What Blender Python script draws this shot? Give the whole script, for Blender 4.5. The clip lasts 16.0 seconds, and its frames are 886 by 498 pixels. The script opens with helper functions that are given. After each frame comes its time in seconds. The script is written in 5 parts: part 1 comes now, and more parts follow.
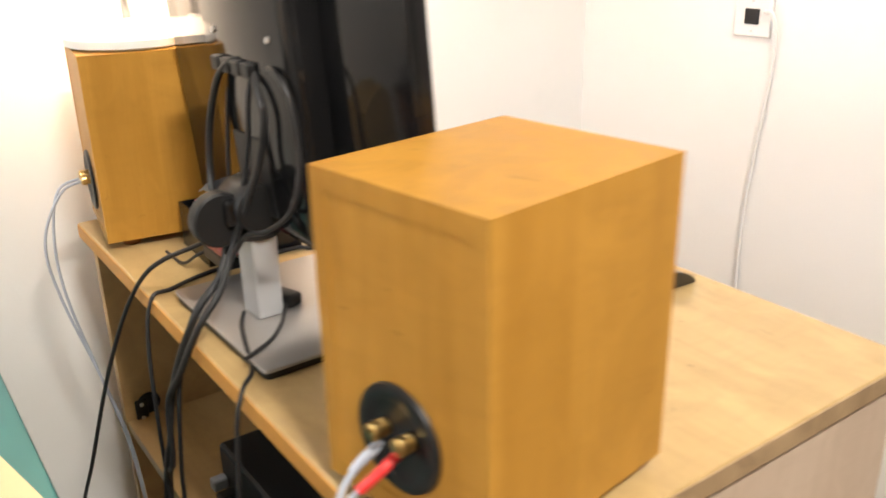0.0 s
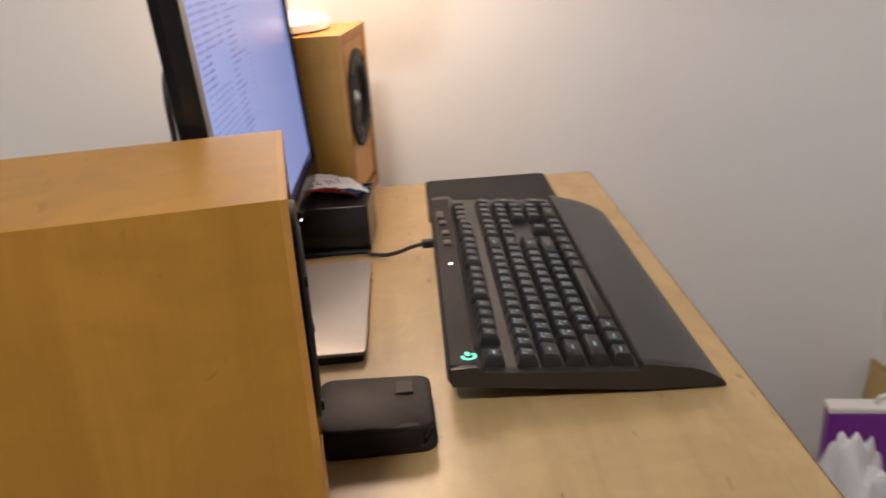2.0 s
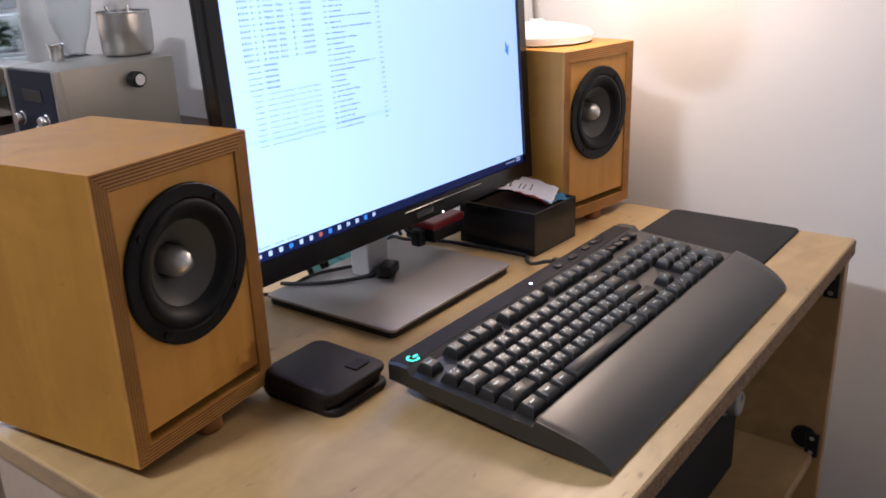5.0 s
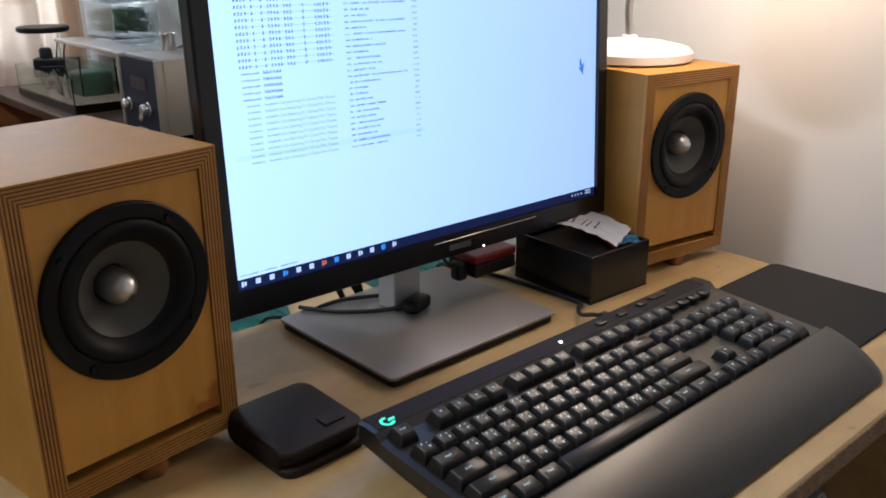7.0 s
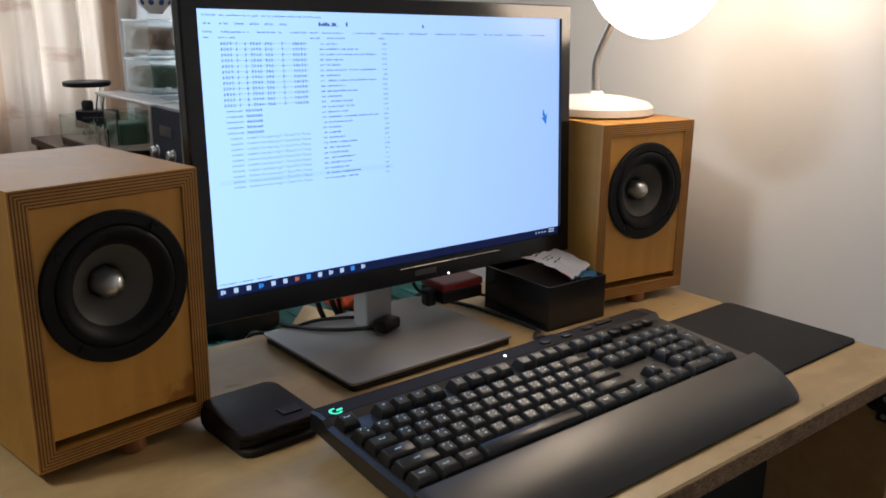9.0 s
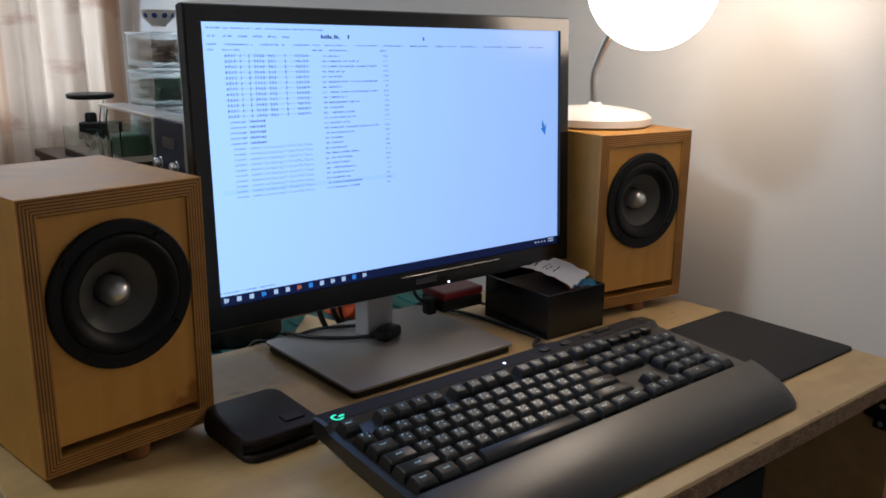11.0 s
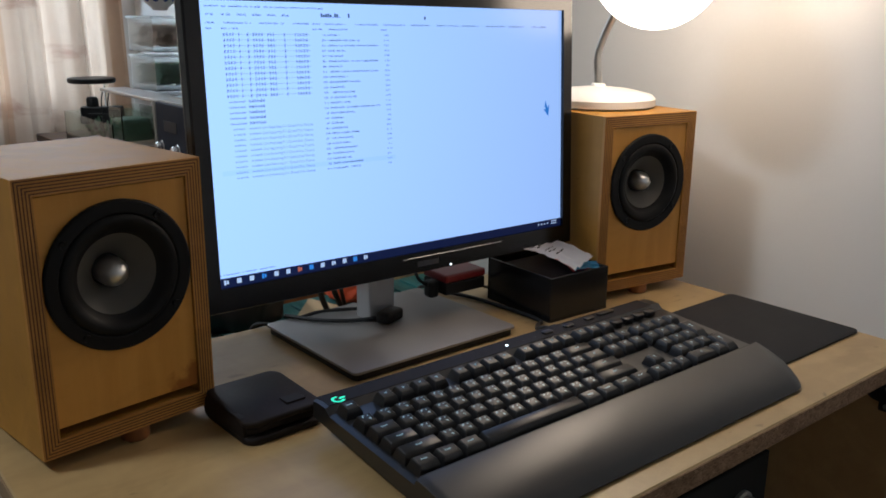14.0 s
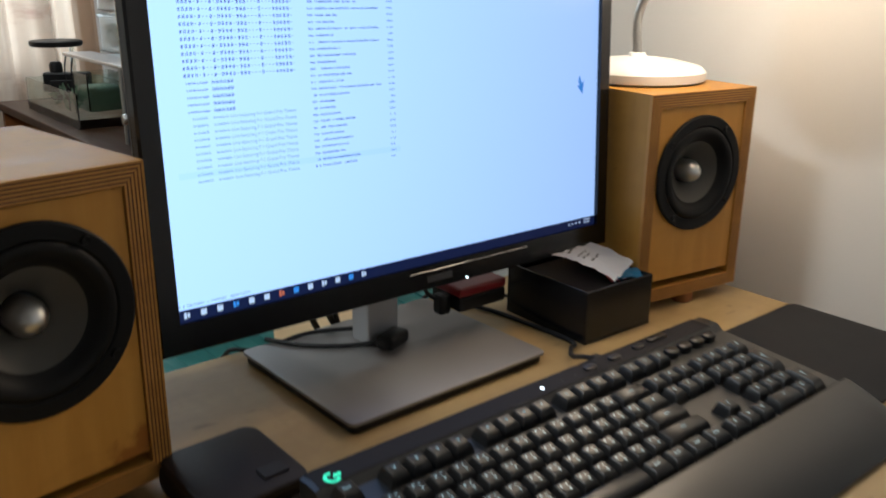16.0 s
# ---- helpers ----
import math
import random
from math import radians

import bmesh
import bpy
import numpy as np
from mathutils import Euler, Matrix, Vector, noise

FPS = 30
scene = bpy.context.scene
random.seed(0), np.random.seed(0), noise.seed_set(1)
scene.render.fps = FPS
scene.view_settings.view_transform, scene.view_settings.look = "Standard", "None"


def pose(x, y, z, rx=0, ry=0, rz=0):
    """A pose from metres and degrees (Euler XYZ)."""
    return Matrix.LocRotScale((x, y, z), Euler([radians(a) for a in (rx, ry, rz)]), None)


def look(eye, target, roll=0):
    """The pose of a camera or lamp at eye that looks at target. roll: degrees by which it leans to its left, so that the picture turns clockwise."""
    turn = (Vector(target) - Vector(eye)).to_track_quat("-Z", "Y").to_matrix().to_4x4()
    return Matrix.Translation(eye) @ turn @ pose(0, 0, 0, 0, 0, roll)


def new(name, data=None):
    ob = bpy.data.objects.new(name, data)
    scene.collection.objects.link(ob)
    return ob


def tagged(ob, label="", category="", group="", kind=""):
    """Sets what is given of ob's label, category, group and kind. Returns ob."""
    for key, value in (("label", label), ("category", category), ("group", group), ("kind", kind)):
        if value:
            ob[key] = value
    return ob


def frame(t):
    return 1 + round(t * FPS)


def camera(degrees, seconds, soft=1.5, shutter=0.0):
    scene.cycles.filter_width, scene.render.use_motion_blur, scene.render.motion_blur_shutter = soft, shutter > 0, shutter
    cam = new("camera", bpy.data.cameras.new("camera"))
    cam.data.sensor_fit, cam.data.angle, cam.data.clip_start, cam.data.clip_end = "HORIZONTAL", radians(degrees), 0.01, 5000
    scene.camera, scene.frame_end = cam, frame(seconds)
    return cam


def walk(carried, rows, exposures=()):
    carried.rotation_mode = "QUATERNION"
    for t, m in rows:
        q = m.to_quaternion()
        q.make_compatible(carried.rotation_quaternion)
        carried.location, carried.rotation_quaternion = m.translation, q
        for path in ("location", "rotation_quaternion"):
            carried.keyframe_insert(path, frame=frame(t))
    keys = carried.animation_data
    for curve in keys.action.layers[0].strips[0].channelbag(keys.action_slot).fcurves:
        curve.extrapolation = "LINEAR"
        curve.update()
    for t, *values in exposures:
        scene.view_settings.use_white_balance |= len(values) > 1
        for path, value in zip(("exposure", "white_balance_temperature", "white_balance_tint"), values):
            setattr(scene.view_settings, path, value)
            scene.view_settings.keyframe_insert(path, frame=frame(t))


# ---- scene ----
cam = camera(54.5, 16.0, 1.7, 0.5)
PATH = [
    (0, (-0.025, 0.042, 1.125), (1.043, 1.565, 0.397), -1.2),
    (0.5, (0.116, -0.07, 1.15), (0.97, 1.602, 0.445), -2.9),
    (1, (0.225, -0.067, 1.11), (0.845, 1.712, 0.43), -3.4),
    (1.5, (0.38, -0.013, 1.095), (0.738, 1.831, 0.408), -3.7),
    (2, (0.472, 0.006, 1.092), (0.51, 1.88, 0.395), -4.1),
    (2.5, (0.539, 0.017, 1.074), (0.215, 1.866, 0.384), -3.7),
    (3, (0.687, -0.013, 1.106), (0.068, 1.765, 0.432), -3.6),
    (3.5, (0.828, -0.061, 1.124), (0.006, 1.636, 0.459), -2.9),
    (6, (0.941, 0.24, 1.116), (-0.351, 1.605, 0.433), -1.3),
    (6.5, (0.918, 0.276, 1.118), (-0.446, 1.57, 0.437), -0.4),
    (7, (0.95, 0.26, 1.114), (-0.454, 1.52, 0.451), -0.1),
    (7.5, (1.024, 0.252, 1.11), (-0.427, 1.479, 0.486), -0.1),
    (8, (1.061, 0.253, 1.1), (-0.42, 1.462, 0.516), 0.4),
    (8.5, (1.075, 0.253, 1.1), (-0.418, 1.465, 0.549), 0.6),
    (9, (1.082, 0.248, 1.106), (-0.412, 1.472, 0.585), 0.7),
    (11.5, (1.092, 0.241, 1.106), (-0.409, 1.466, 0.612), 0.6),
    (12, (1.092, 0.241, 1.104), (-0.409, 1.466, 0.607), 0.7),
    (12.5, (1.093, 0.241, 1.103), (-0.407, 1.465, 0.601), 0.8),
    (13, (1.094, 0.241, 1.102), (-0.405, 1.464, 0.597), 0.7),
    (13.5, (1.094, 0.242, 1.102), (-0.404, 1.464, 0.589), 0.6),
    (14, (1.088, 0.247, 1.099), (-0.412, 1.461, 0.574), 0.5),
    (14.5, (1.084, 0.254, 1.095), (-0.416, 1.46, 0.552), 0.5),
    (15, (1.074, 0.266, 1.093), (-0.413, 1.474, 0.521), 0.7),
    (15.5, (1.028, 0.297, 1.087), (-0.445, 1.509, 0.485), 0.7),
    (16, (0.926, 0.346, 1.096), (-0.537, 1.565, 0.484), 0.6),
]
EXPOSURES = [(0.0, 1.85, 6850, 9), (0.5, 1.22, 7150, 11), (1.0, 0.86, 7050, 11), (1.5, 0.70, 6750, 10), (2.0, 0.58, 6400, 13), (2.5, 0.70, 6050, 16), (3.0, 0.82, 5700, 17),
             (3.5, 0.78, 5600, 16), (6.0, 0.38, 5700, 14), (7.0, 0.14, 5750, 9), (8.0, -0.08, 5850, 6), (9.0, -0.18, 5800, 6), (11.5, -0.42, 5550, 6), (13.0, -0.42, 5500, 6),
             (14.0, -0.38, 5600, 5), (15.0, -0.24, 5750, 5), (16.0, -0.1, 5850, 2)]
walk(cam, [(t, look(eye, target, roll)) for t, eye, target, roll in PATH], EXPOSURES)
cam.data.dof.use_dof = False

# ---- light ----
world = bpy.data.worlds.new("world")
scene.world = world
world.use_nodes = True
wn = world.node_tree
sky = wn.nodes.new("ShaderNodeTexSky")
sky.sky_type, sky.sun_disc = "NISHITA", False
sky.sun_elevation, sky.sun_rotation = radians(28), radians(-100)
wn.nodes["Background"].inputs[1].default_value = 0.08
wn.links.new(sky.outputs[0], wn.nodes["Background"].inputs[0])


def area(name, where, target, size, size_y, watts, colour):
    data = bpy.data.lights.new(name, "AREA")
    data.shape, data.size, data.size_y, data.energy, data.color = "RECTANGLE", size, size_y, watts, colour
    ob = new(name, data)
    ob.matrix_world = look(where, target)
    return ob


CEILING = 2.5
area("ceiling_lamp", (0.12, -0.68, CEILING - 0.075), (0.12, -0.679, 0), 0.30, 0.15, 23, (1.0, 0.955, 0.905))
# extra cool lamp behind the curtain, added to brighten cloth and walls
area("curtain_backlight", (-1.93, 0.75, 1.35), (0.5, 0.7, 1.0), 1.0, 1.1, 22, (0.78, 0.89, 1.0))

# ---- materials ----


class Nodes:
    def __init__(self, name):
        self.mat = bpy.data.materials.new(name)
        self.mat.use_nodes = True
        self.tree = self.mat.node_tree
        self.shader = self.tree.nodes["Principled BSDF"]

    def add(self, kind, **values):
        node = self.tree.nodes.new(kind)
        for key, value in values.items():
            node.inputs[key.replace("_", " ")].default_value = value
        return node

    def link(self, a, b):
        self.tree.links.new(a, b)

    def coords(self, scale=(1, 1, 1)):
        tc, mp = self.add("ShaderNodeTexCoord"), self.add("ShaderNodeMapping", Scale=scale)
        self.link(tc.outputs["Object"], mp.inputs["Vector"])
        return mp.outputs["Vector"]

    def noise(self, vector, scale, detail=4.0, rough=0.55, distortion=0.0):
        n = self.add("ShaderNodeTexNoise", Scale=scale, Detail=detail, Roughness=rough, Distortion=distortion)
        self.link(vector, n.inputs["Vector"])
        return n.outputs["Fac"]

    def ramp(self, fac, stops):
        r = self.add("ShaderNodeValToRGB")
        while len(r.color_ramp.elements) < len(stops):
            r.color_ramp.elements.new(0.5)
        for e, (p, c) in zip(r.color_ramp.elements, stops):
            e.position, e.color = p, (*c, 1)
        self.link(fac, r.inputs["Fac"])
        return r.outputs["Color"]

    def mix(self, a, b, fac, blend="MIX"):
        m = self.tree.nodes.new("ShaderNodeMix")
        m.data_type, m.blend_type = "RGBA", blend
        for value, slot in ((fac, 0), (a, 6), (b, 7)):
            if hasattr(value, "is_linked"):
                self.link(value, m.inputs[slot])
            else:
                m.inputs[slot].default_value = value if slot == 0 else (*value, 1)
        return m.outputs[2]

    def bump(self, height, strength, distance=0.001):
        b = self.add("ShaderNodeBump", Strength=strength, Distance=distance)
        self.link(height, b.inputs["Height"])
        self.link(b.outputs["Normal"], self.shader.inputs["Normal"])

    def finish(self, rough=0.5, metal=0.0, colour=None, coat=0.0):
        s = self.shader
        s.inputs["Roughness"].default_value, s.inputs["Metallic"].default_value = rough, metal
        s.inputs["Coat Weight"].default_value = coat
        if colour is not None:
            if hasattr(colour, "is_linked"):
                self.link(colour, s.inputs["Base Color"])
            else:
                s.inputs["Base Color"].default_value = (*colour, 1)
        return self.mat


def shade(c, k):
    return tuple(min(1, v * k) for v in c)


def plain(name, colour, rough=0.5, metal=0.0, grain=400.0, vary=0.12, bump=0.1, coat=0.0, spec=0.5):
    """Paint, plastic or metal with fine grain and slow unevenness."""
    n = Nodes(name)
    v = n.coords()
    slow, fine = n.noise(v, 14.0, 3), n.noise(v, grain, 2)
    c = n.mix(shade(colour, 1 - vary), shade(colour, 1 + vary), slow)
    rr = n.add("ShaderNodeMapRange", To_Min=max(0.02, rough - 0.07), To_Max=min(1, rough + 0.08))
    n.link(slow, rr.inputs["Value"])
    if bump:
        n.bump(fine, bump, 0.0003)
    n.shader.inputs["Specular IOR Level"].default_value = spec
    mat = n.finish(rough, metal, c, coat)
    n.link(rr.outputs[0], n.shader.inputs["Roughness"])
    return mat


def wood(name, light, dark, along="y", rough=0.42, stain=None, fine=260.0, figure=0.5, coat=0.0, marks=0.0, spec=0.5):
    """Veneer or board: long fibres, slow cathedral figure, pores and a few faint stains."""
    n = Nodes(name)
    long = {"x": (0.09, 1, 1), "y": (1, 0.09, 1), "z": (1, 1, 0.09)}[along]
    v, w = n.coords(long), n.coords(tuple(0.35 if s < 1 else 1 for s in long))
    sway = n.add("ShaderNodeTexNoise", Scale=7.0, Detail=2.0)
    n.link(w, sway.inputs["Vector"])
    bend = n.add("ShaderNodeVectorMath")
    bend.operation = "MULTIPLY_ADD"
    bend.inputs[1].default_value = (0.03, 0.03, 0.03)
    n.link(sway.outputs["Color"], bend.inputs[0])
    n.link(v, bend.inputs[2])
    v = bend.outputs[0]
    fibre, broad, slow = n.noise(v, fine, 5, 0.65), n.noise(v, 22.0, 3, 0.5, 1.2), n.noise(w, 5.0, 2)
    mid = tuple((a + b) / 2 for a, b in zip(light, dark))
    c = n.ramp(fibre, [(0.2, mid), (0.8, light)])
    c = n.mix(c, n.ramp(broad, [(0.38, dark), (0.62, light)]), figure)
    c = n.mix(c, shade(mid, 0.86), n.ramp(slow, [(0.55, (0, 0, 0)), (0.8, (0.55, 0.55, 0.55))]))
    flame = n.noise(n.coords(tuple(2.2 if s < 1 else 0.7 for s in long)), 26.0, 2, 0.5, 0.8)
    c = n.mix(c, shade(mid, 0.8), n.ramp(flame, [(0.45, (0, 0, 0)), (0.75, (0.26, 0.26, 0.26))]))
    if stain:
        spot = n.noise(w, 9.0, 4)
        c = n.mix(c, stain, n.ramp(spot, [(0.66, (0, 0, 0)), (0.74, (0.55, 0.55, 0.55))]))
    if marks:
        nick = n.noise(n.coords((1.0, 0.35, 1.0)), 48.0, 2, 0.5, 1.5)
        c = n.mix(c, shade(dark, 0.45), n.ramp(nick, [(0.70, (0, 0, 0)), (0.75, (marks, marks, marks))]))
        blot = n.noise(n.coords((1.0, 0.5, 1.0)), 11.0, 5, 0.6, 0.6)
        c = n.mix(c, shade(dark, 0.85), n.ramp(blot, [(0.5, (0, 0, 0)), (0.7, (0.6 * marks, 0.6 * marks, 0.6 * marks))]))
    cloud = n.noise(n.coords(tuple(0.6 if s < 1 else 1 for s in long)), 13.0, 3, 0.6, 1.6)
    c = n.mix(c, shade(light, 1.12), n.ramp(cloud, [(0.5, (0, 0, 0)), (0.72, (0.5, 0.5, 0.5))]))
    n.bump(fibre, 0.12, 0.0004)
    n.shader.inputs["Specular IOR Level"].default_value = spec
    mat = n.finish(rough, 0, c, coat)
    rr = n.add("ShaderNodeMapRange", To_Min=rough - 0.08, To_Max=rough + 0.12)
    n.link(broad, rr.inputs["Value"])
    n.link(rr.outputs[0], n.shader.inputs["Roughness"])
    return mat


def glow(name, colour, strength):
    n = Nodes(name)
    n.shader.inputs["Base Color"].default_value = (0.02, 0.02, 0.02, 1)
    n.shader.inputs["Emission Color"].default_value = (*colour, 1)
    n.shader.inputs["Emission Strength"].default_value = strength
    n.shader.inputs["Roughness"].default_value = 0.25
    return n.mat


def panel_glow(name, colour, strength):
    """Light of the screen under its thin film, which takes more of it away at a slant."""
    mat = glow(name, (colour[0] * 0.86, colour[1] * 1.12, colour[2]), strength * 5.2)
    s = mat.node_tree.nodes["Principled BSDF"].inputs
    s["Coat Weight"].default_value, s["Coat Roughness"].default_value, s["Coat IOR"].default_value = 1.0, 0.3, 1.15
    s["Coat Tint"].default_value = (0.235, 0.195, 0.24, 1)
    return mat


def clear(name, colour, rough=0.03, ior=1.45):
    n = Nodes(name)
    n.shader.inputs["Transmission Weight"].default_value = 1.0
    n.shader.inputs["IOR"].default_value = ior
    return n.finish(rough, 0, colour)


def wall_paint(name, colour):
    n = Nodes(name)
    v = n.coords()
    slow, mid, fine = n.noise(v, 1.3, 3), n.noise(v, 9.0, 4), n.noise(v, 190.0, 3)
    c = n.mix(shade(colour, 0.94), shade(colour, 1.03), slow)
    c = n.mix(c, shade(colour, 0.9), n.ramp(mid, [(0.6, (0, 0, 0)), (0.8, (0.35, 0.35, 0.35))]))
    wave = n.noise(v, 7.0, 3, 0.5, 0.6)
    both = n.add("ShaderNodeMath")
    both.operation = "MULTIPLY_ADD"
    both.inputs[1].default_value = 9.0
    n.link(wave, both.inputs[0])
    n.link(fine, both.inputs[2])
    n.bump(both.outputs[0], 0.35, 0.0006)
    return n.finish(0.3, 0, c)


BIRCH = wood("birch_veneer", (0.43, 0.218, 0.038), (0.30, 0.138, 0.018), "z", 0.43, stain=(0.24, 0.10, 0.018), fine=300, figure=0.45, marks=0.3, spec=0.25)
# cabinet birch made paler: stronger light on the front is put into its colour
BAFFLE_LIT = wood("birch_baffle_lit", (0.64, 0.325, 0.066), (0.50, 0.23, 0.039), "z", 0.42, stain=(0.22, 0.08, 0.02), fine=300, figure=0.5, spec=0.3)


def stained(mat, spot, size, colour):
    """Adds one ragged spill mark round a spot of the panel."""
    tree = mat.node_tree
    shader = tree.nodes["Principled BSDF"]
    base = shader.inputs["Base Color"].links[0].from_socket
    tc, gap, blur = tree.nodes.new("ShaderNodeTexCoord"), tree.nodes.new("ShaderNodeVectorMath"), tree.nodes.new("ShaderNodeTexNoise")
    gap.operation = "DISTANCE"
    gap.inputs[1].default_value = spot
    blur.inputs["Scale"].default_value, blur.inputs["Detail"].default_value = 55, 4
    tree.links.new(tc.outputs["Object"], gap.inputs[0])
    tree.links.new(tc.outputs["Object"], blur.inputs["Vector"])
    add, fall, mix = tree.nodes.new("ShaderNodeMath"), tree.nodes.new("ShaderNodeMapRange"), tree.nodes.new("ShaderNodeMix")
    add.operation = "MULTIPLY_ADD"
    add.inputs[1].default_value = size * 1.6
    tree.links.new(blur.outputs["Fac"], add.inputs[0])
    tree.links.new(gap.outputs["Value"], add.inputs[2])
    fall.inputs["From Min"].default_value, fall.inputs["From Max"].default_value = size * 1.7, size * 1.35
    tree.links.new(add.outputs[0], fall.inputs["Value"])
    mix.data_type = "RGBA"
    mix.inputs[7].default_value = (*colour, 1)
    half = tree.nodes.new("ShaderNodeMath")
    half.operation = "MULTIPLY"
    half.inputs[1].default_value = 0.7
    tree.links.new(fall.outputs[0], half.inputs[0])
    tree.links.new(half.outputs[0], mix.inputs[0])
    tree.links.new(base, mix.inputs[6])
    tree.links.new(mix.outputs[2], shader.inputs["Base Color"])
    return mat


# the same brightened front birch, with one spill mark
BAFFLE_LIT_SPILT = stained(wood("birch_baffle_lit_spilt", (0.64, 0.325, 0.066), (0.50, 0.23, 0.039), "z", 0.42, stain=(0.22, 0.08, 0.02), fine=300, figure=0.5, spec=0.3), (0.089, 0.056, 0.033), 0.027, (0.26, 0.070, 0.013))
PLY_PALE = wood("ply_pale", (0.52, 0.26, 0.062), (0.36, 0.165, 0.034), "y", 0.5, figure=0.55, spec=0.3)
FOOT_WOOD = wood("foot_wood", (0.25, 0.095, 0.025), (0.15, 0.05, 0.012), "y", 0.5, figure=0.4, spec=0.3)
PLY_DARK = wood("ply_dark", (0.13, 0.047, 0.014), (0.075, 0.026, 0.008), "y", 0.5, figure=0.4)
DESK = wood("desk_laminate", (0.46, 0.325, 0.15), (0.35, 0.232, 0.098), "y", 0.3, stain=(0.36, 0.26, 0.155), fine=150, figure=0.5, marks=0.7)
DESK_EDGE = wood("desk_edge", (0.36, 0.25, 0.14), (0.17, 0.11, 0.06), "y", 0.5, stain=(0.3, 0.22, 0.15), fine=120, figure=0.5)
def particle_board(name):
    """Bare sawn board of pressed chips: pale and dark flecks in brown."""
    n = Nodes(name)
    chips = n.add("ShaderNodeTexVoronoi", Scale=700.0)
    n.link(n.coords((1, 0.45, 1)), chips.inputs["Vector"])
    grey = n.add("ShaderNodeSeparateColor")
    n.link(chips.outputs["Color"], grey.inputs[0])
    c = n.ramp(grey.outputs[0], [(0.0, (0.13, 0.075, 0.04)), (0.3, (0.20, 0.125, 0.07)), (0.8, (0.25, 0.158, 0.09)), (1.0, (0.30, 0.20, 0.12))])
    c = n.mix(c, (0.10, 0.055, 0.03), n.ramp(n.noise(n.coords((1, 0.4, 1)), 60.0, 4), [(0.55, (0, 0, 0)), (0.7, (0.7, 0.7, 0.7))]))
    n.bump(grey.outputs[0], 0.6, 0.0012)
    n.shader.inputs["Specular IOR Level"].default_value = 0.2
    return n.finish(0.8, 0, c)


RAW_EDGE = particle_board("raw_board_edge")
CHIPBOARD = wood("desk_side", (0.50, 0.40, 0.31), (0.38, 0.29, 0.215), "z", 0.5, fine=150, figure=0.4)
SHELF = wood("shelf_board", (0.44, 0.28, 0.12), (0.34, 0.2, 0.08), "y", 0.45, fine=150)
RED_WOOD = wood("cabinet_wood", (0.34, 0.125, 0.035), (0.17, 0.056, 0.015), "y", 0.35, fine=120, figure=0.7)
DARK_WOOD = wood("dark_wood", (0.075, 0.033, 0.014), (0.035, 0.015, 0.007), "x", 0.45, fine=120, figure=0.6, spec=0.3)
CARDBOARD = plain("cardboard", (0.42, 0.29, 0.13), 0.8, grain=160, vary=0.15, bump=0.25)
WALL = wall_paint("wall_paint", (0.78, 0.77, 0.75))
CEIL = wall_paint("ceiling_paint", (0.82, 0.81, 0.79))
FLOOR = wood("floor_board", (0.20, 0.135, 0.085), (0.12, 0.08, 0.05), "y", 0.4, fine=80)
BLACK = plain("black_plastic", (0.012, 0.012, 0.0125), 0.42, grain=900, vary=0.2, bump=0.15, spec=0.3)
KEYCAP = plain("keycap_plastic", (0.008, 0.0078, 0.0078), 0.38, grain=1200, vary=0.2, bump=0.1, spec=0.6)
MATTE_DECK = plain("matt_deck_plastic", (0.014, 0.012, 0.0125), 0.6, grain=1500, vary=0.15, bump=0.2, spec=0.2)
PALM = plain("palm_rest_plastic", (0.012, 0.0115, 0.011), 0.36, grain=1500, vary=0.12, bump=0.04, spec=0.7)
GLOSS = plain("gloss_black", (0.006, 0.006, 0.0065), 0.2, grain=300, vary=0.2, bump=0.0, coat=0.0, spec=0.5)
GLOSS_BACK = plain("polished_black", (0.007, 0.007, 0.0075), 0.07, grain=300, vary=0.2, bump=0.0, spec=0.3)
DEEP = plain("deep_black", (0.006, 0.006, 0.0062), 0.5, grain=700, vary=0.2, bump=0.1, spec=0.2)
SATIN = plain("satin_black", (0.010, 0.010, 0.011), 0.24, grain=500, vary=0.2, bump=0.05, spec=0.4)
RUBBER = plain("rubber", (0.012, 0.012, 0.012), 0.55, grain=700, vary=0.2, spec=0.25)
CONE = plain("grey_cone", (0.085, 0.078, 0.066), 0.5, grain=500, vary=0.1)
ALU = plain("aluminium", (0.75, 0.75, 0.76), 0.24, 1.0, vary=0.08, bump=0.05)
PLUG = plain("satin_aluminium", (0.72, 0.71, 0.69), 0.36, 1.0, vary=0.06, bump=0.05)
STEEL = plain("brushed_steel", (0.58, 0.57, 0.55), 0.34, 1.0, grain=260, vary=0.1, bump=0.1)
HOUSING = plain("housing_steel", (0.36, 0.345, 0.31), 0.5, 0.7, grain=260, vary=0.1, bump=0.1)
STAND = plain("stand_steel", (0.30, 0.285, 0.275), 0.4, 0.45, grain=300, vary=0.1, bump=0.05)
NECK = plain("neck_paint", (0.45, 0.46, 0.48), 0.35, 0.35, vary=0.06)
BRASS = plain("brass", (0.5, 0.34, 0.13), 0.3, 1.0, vary=0.1)
RED = plain("red_plastic", (0.6, 0.03, 0.03), 0.4)
DARK_RED = plain("dark_red_lacquer", (0.24, 0.014, 0.02), 0.3)
BLUE_FOIL = plain("blue_foil", (0.04, 0.22, 0.42), 0.35)
GREY_WIRE = plain("grey_wire", (0.34, 0.37, 0.43), 0.45)
CABLE = plain("black_cable", (0.015, 0.015, 0.016), 0.45, spec=0.35)
WHITE = plain("white_plastic", (0.72, 0.71, 0.69), 0.35, vary=0.04, bump=0.03)
